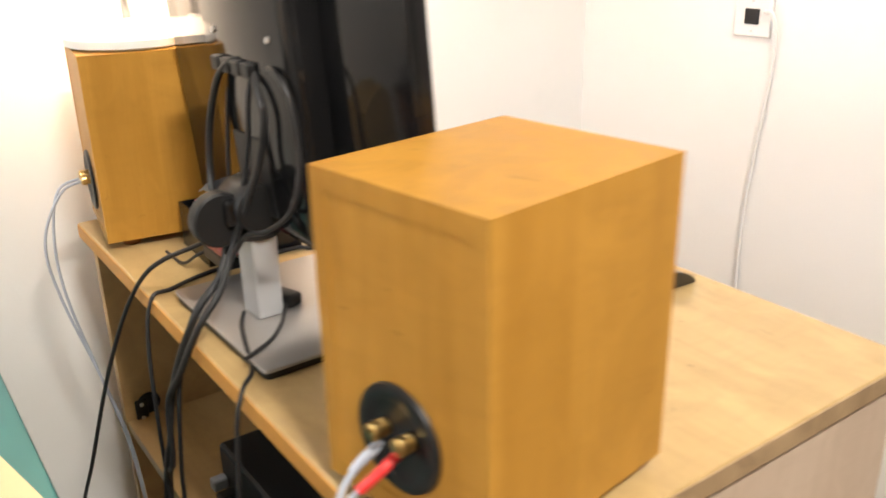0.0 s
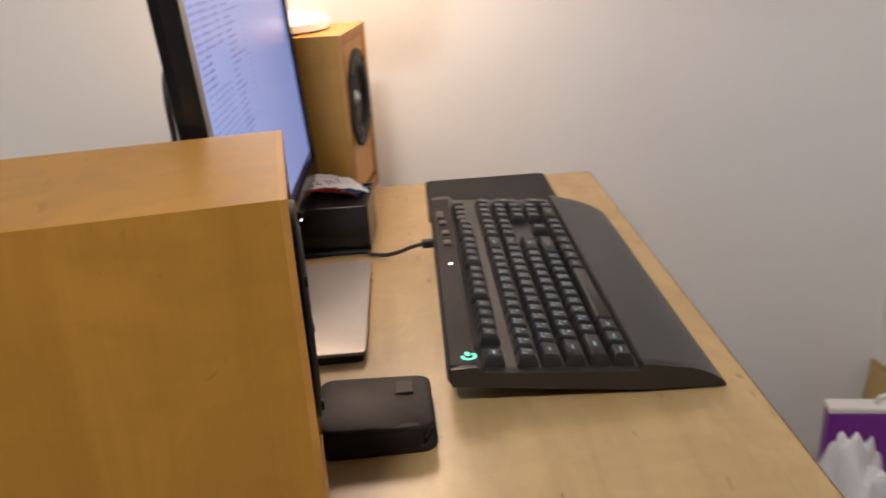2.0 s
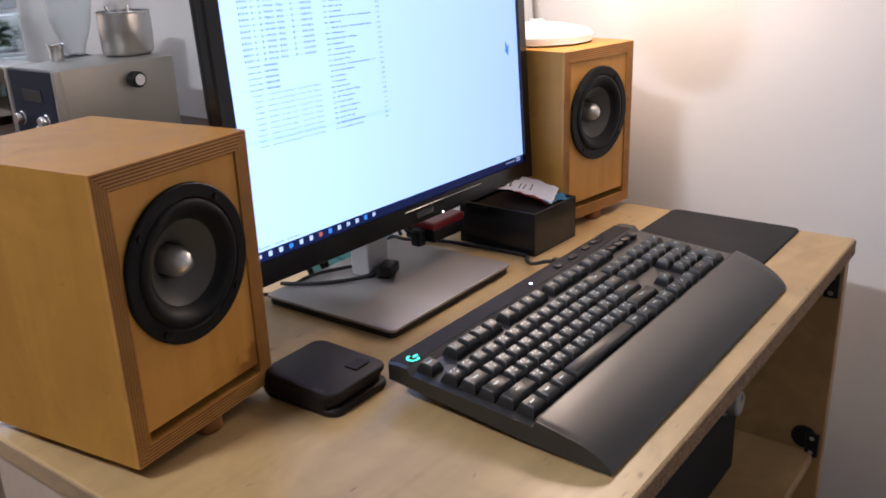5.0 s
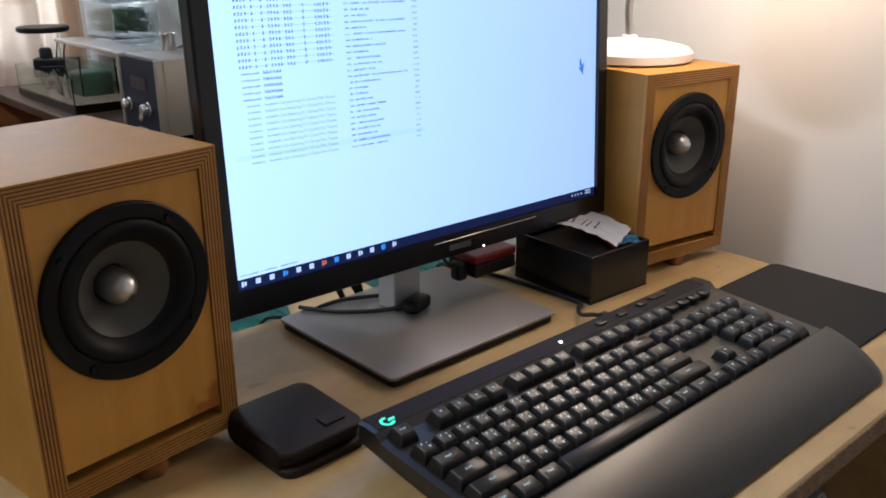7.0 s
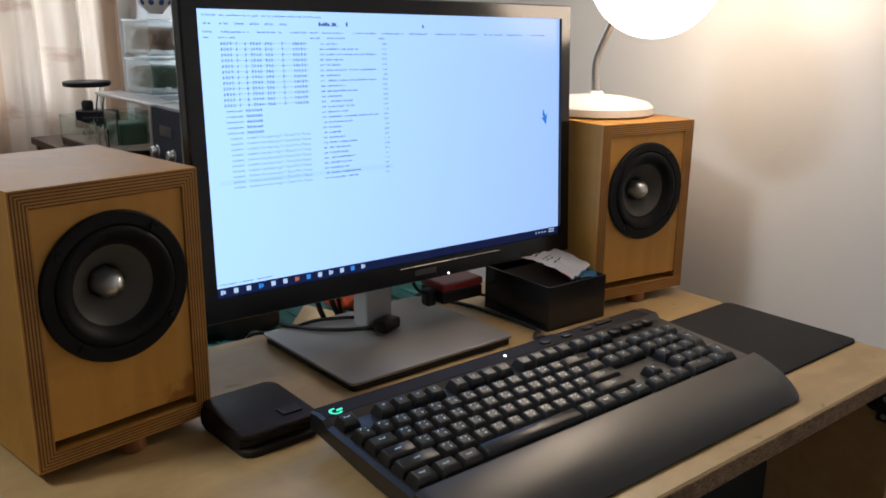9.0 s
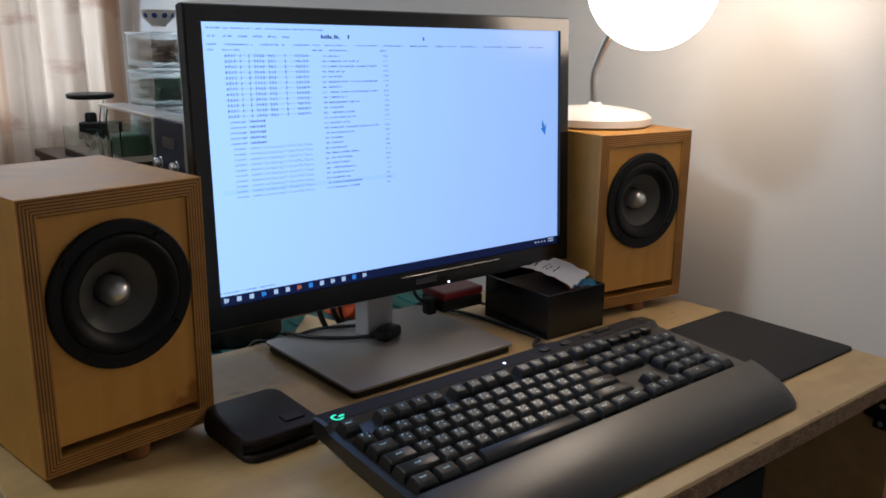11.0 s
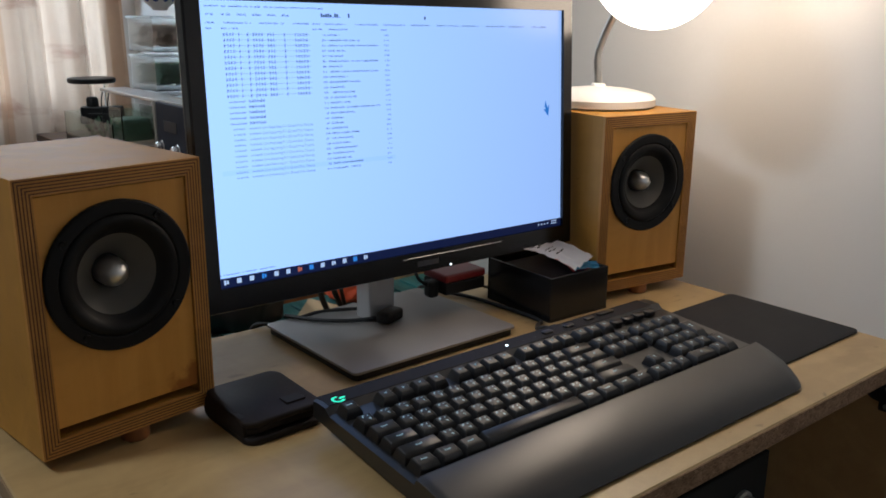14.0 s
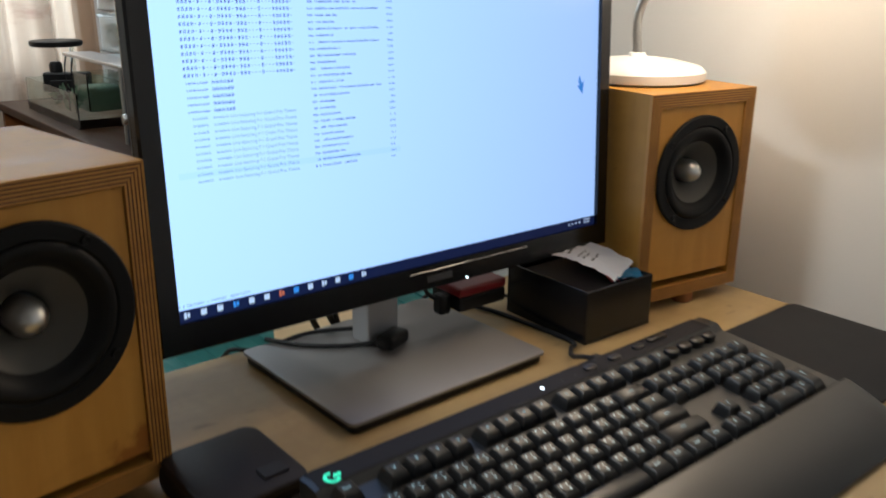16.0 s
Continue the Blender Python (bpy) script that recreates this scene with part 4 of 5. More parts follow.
def key(u, v, w, kind, tall=1.0, lift=0.0):
    """u: left edge in metres, v: depth of its middle."""
    z = 0.0305 - (v - 0.03) * 0.075 + lift
    m = pose(v, u + w * U / 2, z - 0.0012, 0, SLOPE, 0)
    ob = part("key", keycap(w), KEYCAP, kb, at=m @ Matrix.Diagonal((tall, 1, 1, 1)))
    part("legend", legend(kind), KEY_GLOW, ob)


VR = [0.0375, 0.0635, 0.0822, 0.1009, 0.1196, 0.1383]
K0 = 0.0065
key(K0, VR[0], 1, "word")
for start, count in ((2, 4), (6.5, 4), (11, 4)):
    for k in range(count):
        key(K0 + (start + k) * U, VR[0], 1, "small")
for k in range(13):
    key(K0 + k * U, VR[1], 1, "letter")
key(K0 + 13 * U, VR[1], 2, "word")
key(K0, VR[2], 1.5, "word")
for k in range(12):
    key(K0 + (1.5 + k) * U, VR[2], 1, "letter")
key(K0 + 13.5 * U, VR[2], 1.5, "small")
key(K0, VR[3], 1.75, "word")
for k in range(11):
    key(K0 + (1.75 + k) * U, VR[3], 1, "letter")
key(K0 + 12.75 * U, VR[3], 2.25, "word")
key(K0, VR[4], 2.25, "word")
for k in range(10):
    key(K0 + (2.25 + k) * U, VR[4], 1, "letter")
key(K0 + 12.25 * U, VR[4], 2.75, "word")
for s, w in ((0, 1.25), (1.25, 1.25), (2.5, 1.25), (3.75, 6.25), (10, 1.25), (11.25, 1.25), (12.5, 1.25), (13.75, 1.25)):
    key(K0 + s * U, VR[5], w, "word")
N0 = K0 + 15.25 * U
for k in range(3):
    key(N0 + k * U, VR[0], 1, "small")
    key(N0 + k * U, VR[1], 1, "small")
    key(N0 + k * U, VR[2], 1, "small")
    key(N0 + k * U, VR[5], 1, "small")
key(N0 + U, VR[4], 1, "small")
P0 = K0 + 18.5 * U
for k in range(3):
    for r in (1, 2, 3, 4):
        key(P0 + k * U, VR[r], 1, "small")
key(P0, VR[5], 2, "small")
key(P0 + 2 * U, VR[5], 1, "small")
key(P0 + 3 * U, VR[1], 1, "small")
key(P0 + 3 * U, (VR[2] + VR[3]) / 2, 1, "small", 2.05)
key(P0 + 3 * U, (VR[4] + VR[5]) / 2, 1, "small", 2.05)
pill = link_mesh("media_key", prism(round_rect(0.008, 0.014, 0.0035, 4), "z", 0, 0.003, 0.0006), KEYCAP, 40)
pill_wide = link_mesh("media_key", prism(round_rect(0.008, 0.026, 0.0035, 4), "z", 0, 0.003, 0.0006), KEYCAP, 40)
for u, v, me in ((0.278, 0.0145, pill), (0.310, 0.0145, pill), (0.345, 0.0125, pill), (0.374, 0.0105, pill_wide)):
    part("media_key", me, KEYCAP, kb, at=pose(v, u, 0.0356))
for k in range(4):
    part("media_key", pill, KEYCAP, kb, at=pose(0.0345, P0 + (k + 0.5) * U, 0.0300, 0, SLOPE, 0) @ Matrix.Diagonal((1.3, 1.05, 2.2, 1)))
part("status_light", lathe([(0, 0.0008), (0.0016, 0.0006), (0.002, 0)], 14, pose(0.0152, 0.2190, 0.0361)), LED_GLOW, kb)
for k in range(2):
    part("status_light", lathe([(0, 0.0006), (0.0012, 0.0004), (0.0015, 0)], 10, pose(0.0152, 0.2420 + 0.016 * k, 0.0361)), BLACK, kb)
bm = bmesh.new()
arc = [radians(a) for a in range(70, 331, 20)]
lo, hi = [[bm.verts.new((0.0185 - r * math.sin(a), 0.0165 + r * math.cos(a), 0.0366)) for a in arc] for r in (0.0036, 0.0062)]
for k in range(len(arc) - 1):
    bm.faces.new((lo[k], lo[k + 1], hi[k + 1], hi[k]))
bm.faces.new([bm.verts.new((0.0185 - y, 0.0165 + x, 0.0366)) for x, y in ((0.0005, -0.0006), (0.0068, -0.0006), (0.0085, 0.0028), (0.0025, 0.0028))])
part("emblem", bm, LOGO_GLOW, kb, "small glowing ring emblem")
kcab = thing("keyboard_cable", pose(0, 0, DZ), "black keyboard cable running behind the monitor stand", "cable")
part("plug", box(0.467, 0.4805, 0.9005, 0.9105, 0.021, 0.030, 0.002), BLACK, kcab)
part("cord", tube([(0.468, 0.9055, 0.0255), (0.455, 0.907, 0.022), (0.440, 0.913, 0.015), (0.424, 0.926, 0.008), (0.408, 0.944, 0.0035), (0.398, 0.957, 0.0028), (0.35, 0.957, 0.0028), (0.28, 0.95, 0.0028), (0.23, 0.93, 0.0028), (0.202, 0.92, -0.002), (0.19, 0.915, -0.08), (0.19, 0.92, -0.3)], 0.0024), CABLE, kcab, smooth=60)

# ---- on the desk ----
solid("mouse_mat", moved(prism(round_rect(0.176, 0.19, 0.01, 5), "z", 0, 0.003, 0.0008), pose(0.5655, 1.142, DZ)), MATBLACK, "thin black mouse mat beside the keyboard", "mouse mat", smooth=40)

wal = thing("wallet", pose(0.4255, 0.5735, DZ, 0, 0, 2) @ Matrix.Diagonal((1.05, 1.06, 1.22, 1)), "folded black leather wallet lying on the desk", "wallet")
def flap(z0, z1, ins, rise, name):
    """One leather leaf with round corners, its top slightly domed over the fold."""
    bm = prism(round_rect(0.082 - ins, 0.073, 0.011, 6, -ins / 2), "z", z0, z1, 0.0016)
    for v in bm.verts:
        if v.co.z > (z0 + z1) / 2:
            v.co.z += rise * (0.5 - v.co.x / 0.082) - 0.0016 * max(0.0, abs(v.co.y) / 0.036 - 0.6)
    return part(name, bm, LEATHER, wal, smooth=50)


flap(0.0, 0.0060, 0.0, 0.0, "lower_flap")
flap(0.0066, 0.0125, 0.005, 0.0, "inner_flap")
flap(0.0132, 0.0182, 0.001, 0.0030, "upper_flap")
part("spine", box(-0.0395, 0.032, -0.0375, -0.030, 0.0010, 0.0186, 0.0060, 4), LEATHER, wal, smooth=50)
part("tab", box(0.014, 0.027, 0.008, 0.026, 0.0180, 0.0197, 0.0003), LEATHER, wal, "stitched leather badge tab")

caddy = thing("desk_box", pose(0.350, 1.0165, DZ, 0, 0, -2), "open black desk box holding crumpled packets", "box")
BXW, BYW, BH = 0.059, 0.0495, 0.056
part("bottom", box(-BXW, BXW, -BYW, BYW, 0, 0.003), SATIN, caddy)
for a in (-1, 1):
    part("side", box(a * BXW - (0.003 if a > 0 else 0), a * BXW + (0.003 if a < 0 else 0), -BYW, BYW, 0.003, BH, 0.0007), SATIN, caddy)
    part("side", box(-BXW + 0.003, BXW - 0.003, a * BYW - (0.003 if a > 0 else 0), a * BYW + (0.003 if a < 0 else 0), 0.003, BH, 0.0007), SATIN, caddy)


def rumple(u, v, seed, lift):
    return lift * (0.25 - u * u) * 2.2 + 0.0035 * noise.noise(Vector((u * 5 + seed, v * 6, seed))) + 0.0025 * noise.noise(Vector((u * 17, v * 15, seed * 2)))


def crumple(w, h, seed, lift):
    bm, n, g = bmesh.new(), 14, []
    for a in range(n + 1):
        row = []
        for b in range(n + 1):
            u, v = a / n - 0.5, b / n - 0.5
            row.append(bm.verts.new((u * w, v * h, rumple(u, v, seed, lift))))
        g.append(row)
    for a in range(n):
        for b in range(n):
            bm.faces.new((g[a][b], g[a + 1][b], g[a + 1][b + 1], g[a][b + 1]))
    bmesh.ops.solidify(bm, geom=list(bm.faces), thickness=0.0035)
    return bm


def printed(name, sheet, spots, material, parent):
    """Flat print that follows the crumpled sheet, a hair above it; spots in parts of its width and length."""
    w, h, seed, lift = sheet
    bm = bmesh.new()
    for u0, u1, v0, v1 in spots:
        n, g = 5, []
        for a in range(n + 1):
            g.append([bm.verts.new((u * w, v * h, rumple(u, v, seed, lift) + 0.0006)) for u, v in ((u0 + (u1 - u0) * a / n, v0 + (v1 - v0) * b / n) for b in range(n + 1))])
        for a in range(n):
            for b in range(n):
                bm.faces.new((g[a][b], g[a + 1][b], g[a + 1][b + 1], g[a][b + 1]))
    return part(name, bm, material, parent)


stuff_in = thing("packet_filling", pose(0.350, 1.0165, DZ + 0.003), "dark filling of small packets in the box", "packets")
part("pad", box(-0.055, 0.055, -0.0455, 0.0455, 0, 0.046, 0.006), LEATHER, stuff_in)
sheet = (0.086, 0.062, 3.1, 0.012)
pk = thing("snack_packet", pose(0.358, 1.017, DZ + 0.0690, 2, 10, 22), "crumpled white foil packet with printed bars", "packet")
part("wrapper", crumple(*sheet), BAG, pk, smooth=60)
printed("print_bars", sheet, [(-0.3, -0.25, -0.38, 0.05), (-0.2, -0.17, -0.38, -0.1), (-0.2, -0.17, -0.04, 0.12), (-0.05, -0.03, -0.36, 0.1), (0.02, 0.04, -0.36, -0.02), (0.12, 0.14, -0.3, 0.1)], BADGE, pk)
sheet = (0.086, 0.036, 8.4, 0.010)
pk = thing("snack_packet", pose(0.352, 1.042, DZ + 0.053, -8, 6, -8), "crumpled red packet with a white print", "packet")
part("wrapper", crumple(*sheet), RED, pk, smooth=60)
printed("print_bars", sheet, [(-0.2, 0.2, -0.1, 0.15), (0.25, 0.35, -0.2, 0.2)], PAPER, pk)
pk = thing("snack_packet", pose(0.392, 1.044, DZ + 0.0535, 14, 6, 75), "blue packet end sticking out of the box", "packet")
part("wrapper", crumple(0.046, 0.020, 5.4, 0.008), BLUE_FOIL, pk, smooth=60)

red = thing("red_case", pose(0.2955, 0.907, 0.769, 0, 0, -1), "dark red lidded black case hung behind the monitor", "case")
part("tray", box(-0.023, 0.023, -0.031, 0.031, 0, 0.015, 0.002), BLACK, red)
part("lid", box(-0.0235, 0.0235, -0.0315, 0.0315, 0.0155, 0.0255, 0.0025), DARK_RED, red, "dark red lid")
part("lead", tube([(0.0, 0.03, 0.009), (-0.012, 0.045, 0.0), (-0.024, 0.056, -0.008), (-0.032, 0.085, -0.0245), (-0.034, 0.14, -0.0268)], 0.0020), CABLE, red, smooth=60)
part("hanger", tube([(0.004, -0.03, 0.010), (0.003, -0.045, 0.012), (-0.008, -0.055, 0.03), (-0.014, -0.055, 0.1), (-0.012, -0.07, 0.19), (-0.006, -0.075, 0.225)], 0.0022), CABLE, red, smooth=60)
part("knob", box(-0.004, 0.012, -0.046, -0.032, -0.004, 0.018, 0.004), BLACK, red)

# ---- lamp on the far speaker ----
lz = DZ + FOOT + SH
lamp = thing("table_lamp", pose(0.291, 1.163, lz), "lit white globe lamp with a bent metal neck", "lamp")
part("base", lathe([(0, 0), (0.072, 0), (0.078, 0.003), (0.078, 0.012), (0.072, 0.0175), (0.045, 0.0235), (0.0105, 0.0272), (0.009, 0.031), (0, 0.031)], 64), WHITE, lamp, "round white base", smooth=40)
part("neck", tube([(0, 0, 0.03), (-0.002, -0.002, 0.065), (0.002, 0.0, 0.085), (0.014, 0.002, 0.112), (0.032, -0.001, 0.132), (0.062, -0.010, 0.150)], 0.0052, 12), STEEL, lamp, "bent grey metal neck", smooth=60)
part("globe", lathe([(0, -0.0795)] + [(0.0795 * math.sin(radians(a)), -0.0795 * math.cos(radians(a))) for a in range(10, 160, 8)] + [(0.024, 0.0744), (0, 0.0744)], 48, pose(0.1135, -0.0355, 0.183)), GLOBE, lamp, "glowing white globe", smooth=60)
part("collar", lathe([(0, 0), (0.027, 0), (0.029, 0.006), (0.027, 0.03), (0.02, 0.034), (0, 0.034)], 32, pose(0.1135, -0.0355, 0.2575)), WHITE, lamp, smooth=40)

# ---- cables behind the monitor ----
def cable(name, label, pts, r, mat=CABLE):
    ob = thing(name, pose(*pts[0]), label, "cable", "monitor cables")
    part("cord", tube([Vector(p) - Vector(pts[0]) for p in pts], r), mat, ob, smooth=60)
    return ob


cable("monitor_cable", "thick black monitor cable arching down behind the screen", [(0.287, 0.785, 1.0), (0.277, 0.805, 1.002), (0.275, 0.84, 0.98), (0.274, 0.872, 0.93), (0.272, 0.880, 0.885), (0.264, 0.858, 0.855), (0.258, 0.815, 0.838), (0.237, 0.793, 0.802), (0.205, 0.786, 0.769), (0.191, 0.83, 0.69), (0.188, 0.87, 0.6), (0.19, 0.94, 0.45), (0.19, 1.0, 0.01)], 0.0036)
cable("monitor_cable", "thick black monitor cable bundled at the neck", [(0.287, 0.77, 1.0), (0.276, 0.752, 0.988), (0.275, 0.738, 0.962), (0.273, 0.752, 0.92), (0.262, 0.772, 0.872), (0.252, 0.783, 0.836), (0.23, 0.772, 0.798), (0.203, 0.768, 0.768), (0.189, 0.80, 0.71), (0.186, 0.85, 0.65), (0.187, 0.87, 0.57), (0.198, 0.95, 0.45), (0.2, 1.0, 0.01)], 0.0036)
cable("monitor_cable", "black power cable of the monitor", [(0.287, 0.755, 1.0), (0.277, 0.715, 1.004), (0.278, 0.690, 0.985), (0.280, 0.684, 0.935), (0.272, 0.690, 0.89), (0.262, 0.725, 0.862), (0.256, 0.765, 0.846), (0.242, 0.786, 0.81), (0.209, 0.794, 0.771), (0.195, 0.82, 0.70), (0.192, 0.85, 0.6), (0.2, 0.9, 0.45), (0.21, 0.95, 0.01)], 0.0026)
cable("monitor_cable", "thin black sound cable arching over the desk edge", [(0.287, 0.778, 0.998), (0.276, 0.77, 0.975), (0.274, 0.778, 0.93), (0.266, 0.79, 0.875), (0.258, 0.81, 0.846), (0.243, 0.85, 0.818), (0.203, 0.934, 0.764), (0.175, 1.02, 0.64), (0.148, 1.12, 0.45), (0.125, 1.2, 0.28), (0.11, 1.25, 0.01)], 0.0026)
cable("usb_cable", "black cable lying across the stand plate", [(0.222, 0.708, 0.7535), (0.233, 0.714, 0.7535), (0.258, 0.730, 0.7535), (0.280, 0.755, 0.7535), (0.293, 0.775, 0.7545), (0.302, 0.790, 0.757)], 0.0022)
cable("stand_cable", "black cable crossing the back of the stand plate", [(0.26, 0.80, 0.7540), (0.247, 0.775, 0.7540), (0.236, 0.742, 0.7540), (0.224, 0.70, 0.7450), (0.203, 0.675, 0.741), (0.192, 0.672, 0.69), (0.19, 0.69, 0.5), (0.2, 0.7, 0.01)], 0.0022)
ferr = thing("cable_clip", pose(0.306, 0.800, DZ + 0.0112), "black plug lying at the foot of the neck", "plug")
part("body", moved(box(-0.010, 0.010, -0.016, 0.016, 0, 0.014, 0.004, 3), pose(0, 0, 0, 0, 0, 20)), BLACK, ferr, smooth=50)
for k, y in enumerate((0.82, 0.86, 0.90, 0.94)):
    cable("device_cable", "black cable plugged into the box under the desk", [(0.248, y - 0.03, 0.458), (0.215, y - 0.035, 0.455), (0.19, y - 0.03, 0.41), (0.19, y - 0.05, 0.25), (0.2, y - 0.05, 0.01)], 0.0028)

# ---- behind the desk ----
crate = thing("storage_drawers", pose(-0.0915, 0.99, 0), "teal plastic storage unit with a ribbed lid", "storage unit")
CW, CD, CH = 0.150, 0.285, 0.572
part("carcass", box(-CW, CW, -CD, CD, 0, CH, 0.012, 2), TEAL, crate, smooth=40)
part("lid", box(-CW - 0.008, CW + 0.008, -CD - 0.008, CD + 0.008, CH, CH + 0.018, 0.006), TEAL, crate, smooth=40)
for k in range(14):
    y = -CD + 0.02 + k * (2 * CD - 0.04) / 13
    part("rib", box(-CW + 0.01, CW - 0.045, y - 0.012, y + 0.012, CH + 0.017, CH + 0.0225, 0.0027), TEAL, crate, smooth=40)
for k in range(3):
    z = 0.02 + 0.183 * k
    d = part("drawer", box(CW - 0.002, CW + 0.008, -CD + 0.02, CD - 0.02, z, z + 0.17, 0.005), TEAL, crate, smooth=40)
    part("handle", box(CW + 0.008, CW + 0.018, -0.05, 0.05, z + 0.1, z + 0.115, 0.004), TEAL, d)
solid("cardboard_sheet", moved(prism([(0.058, 0.812), (0.014, 1.03), (-0.12, 1.035), (-0.225, 0.995), (-0.115, 0.895)], "z", 0, 0.003), pose(0, 0, CH + 0.0227)), plain("cream_card", (0.72, 0.56, 0.33), 0.7), "flat cream piece of card on the storage unit", "card")
blk = thing("black_bag", pose(-0.185, 0.838, CH + 0.0225), "soft black bag on the storage unit", "bag")
bmb = bmesh.new()
bmesh.ops.create_icosphere(bmb, subdivisions=4, radius=1)
for v in bmb.verts:
    k = 1 + 0.22 * noise.noise(v.co * 2.3)
    v.co = Vector((v.co.x * 0.055 * k, v.co.y * 0.084 * k, max(0, 0.045 + v.co.z * 0.074 * k)))
part("bag_body", bmb, LEATHER, blk, smooth=80)
org = thing("red_cloth", pose(-0.185, 1.07, CH + 0.0260), "crumpled orange-red cloth bag", "cloth")
bmb = bmesh.new()
bmesh.ops.create_icosphere(bmb, subdivisions=4, radius=1)
for v in bmb.verts:
    k = 1 + 0.3 * noise.noise(v.co * 2.9 + Vector((4, 1, 2)))
    v.co = Vector((v.co.x * 0.052 * k, v.co.y * 0.058 * k, max(0, 0.03 + v.co.z * 0.047 * k)))
part("cloth_body", bmb, plain("orange_cloth", (0.62, 0.10, 0.04), 0.7, grain=200, bump=0.3), org, smooth=80)

# ---- cabinet with the coffee machine ----
CBX0, CBX1, CBY0, CBZ = -1.69, -0.655, 0.93, 0.745
cab = thing("side_cabinet", pose(0, 0, 0), "reddish brown wooden cabinet with dark knobs", "cabinet")
part("cabinet_top", box(CBX0, CBX1 + 0.012, CBY0 - 0.012, Y1 - 0.004, CBZ - 0.022, CBZ, 0.003), DARK_WOOD, cab, "dark brown cabinet top")
part("carcass", join(box(CBX0, CBX1, Y1 - 0.02, Y1 - 0.004, 0, CBZ - 0.022), box(CBX0, CBX0 + 0.018, CBY0, Y1 - 0.02, 0, CBZ - 0.022), box(CBX1 - 0.02, CBX1, CBY0, Y1 - 0.02, 0, 0.46), box(CBX0, CBX1, CBY0, Y1 - 0.02, 0.44, 0.462), box(CBX1 - 0.02, CBX1, Y1 - 0.06, Y1 - 0.02, 0.46, CBZ - 0.022), box(CBX1 - 0.02, CBX1, CBY0, CBY0 + 0.03, 0.46, CBZ - 0.022)), RED_WOOD, cab)
for k in range(2):
    d = part("drawer", box(CBX1, CBX1 + 0.016, CBY0 + 0.012, Y1 - 0.03, 0.03 + 0.21 * k, 0.22 + 0.21 * k, 0.004), RED_WOOD, cab)
    part("knob", lathe([(0.006, 0), (0.006, 0.01), (0.016, 0.014), (0.018, 0.022), (0.012, 0.028), (0, 0.029)], 20, pose(CBX1 + 0.016, CBY0 + 0.09, 0.13 + 0.21 * k) @ FACE_X), BLACK, d, smooth=50)
shelf_box = thing("shelf_carton", pose(-0.8, 1.14, 0.462), "blue and white carton in the open shelf", "carton")
part("carton_base", box(-0.1, 0.12, -0.16, 0.17, 0, 0.09, 0.003), plain("pink_card", (0.55, 0.42, 0.42), 0.6), shelf_box)
part("carton_lid", box(-0.104, 0.124, -0.164, 0.174, 0.06, 0.115, 0.003), plain("blue_card", (0.10, 0.12, 0.38), 0.6), shelf_box)

MX0, MX1, MY0, MY1, MZ1 = -0.85, -0.66, 0.968, 1.24, 0.909
cm = thing("coffee_machine", pose(0, 0, CBZ), "steel coffee machine with a dark blue control panel", "coffee machine")
h1 = MZ1 - CBZ
part("housing", box(MX0 + 0.012, MX1, MY0 + 0.012, MY1, 0.012, h1, 0.004), HOUSING, cm, "brushed steel housing", smooth=40)
for x in (MX0 + 0.006, MX1 - 0.006):
    part("panel_rail", box(x - 0.006, x + 0.006, MY0 - 0.002, MY0 + 0.014, 0.005, h1 - 0.001, 0.002), HOUSING, cm, smooth=40)
part("control_panel", box(MX0 + 0.014, MX1 - 0.014, MY0, MY0 + 0.0115, 0.006, h1 - 0.003, 0.002), NAVY, cm, "dark blue control panel")
part("display", box(MX0 + 0.06, MX1 - 0.06, MY0 - 0.0015, MY0, 0.100, 0.124, 0.0005), DISPLAY, cm)
face_y = Matrix.Rotation(radians(90), 4, "X")
for x in (MX0 + 0.045, MX1 - 0.055):
    part("dial", lathe([(0.014, 0), (0.014, 0.003), (0.0115, 0.005), (0.011, 0.015), (0.009, 0.0175), (0, 0.0175)], 28, pose(x, MY0, 0.064) @ face_y), ALU, cm, "chrome dial", smooth=40)
part("start_button", lathe([(0.009, 0), (0.009, 0.004), (0.007, 0.006), (0, 0.006)], 24, pose((MX0 + MX1) / 2 + 0.004, MY0, 0.043) @ face_y), ALU, cm, smooth=40)
part("badge", box(-0.775, -0.73, MY0 - 0.001, MY0, 0.018, 0.023), ALU, cm)
kn = part("steam_knob", lathe([(0.010, 0), (0.010, 0.006), (0.0165, 0.008), (0.0165, 0.026), (0.0145, 0.0285), (0, 0.0285)], 28, pose(MX1, 1.133, 0.128) @ FACE_X), BLACK, cm, "black side knob with a silver cap", smooth=40)
part("cap", lathe([(0.0115, 0.0285), (0.0115, 0.030), (0, 0.030)], 24, pose(MX1, 1.133, 0.128) @ FACE_X), ALU, kn)
for x in (MX0 + 0.03, MX1 - 0.03):
    for y in (MY0 + 0.04, MY1 - 0.03):
        part("foot", lathe([(0, 0), (0.013, 0), (0.013, 0.013), (0, 0.013)], 16, pose(x, y, 0)), RUBBER, cm)
pot = thing("steel_pot", pose(-0.765, 1.205, MZ1), "small stainless steel pot on the machine", "pot")
part("vessel", lathe([(0, 0.006), (0.048, 0.006), (0.051, 0.012), (0.0525, 0.07), (0.0515, 0.085), (0.056, 0.090), (0.0565, 0.0915), (0.054, 0.0925), (0.0545, 0.085), (0.0555, 0.06), (0.054, 0.008), (0.046, 0.0), (0, 0)], 44), STEEL, pot, smooth=50)
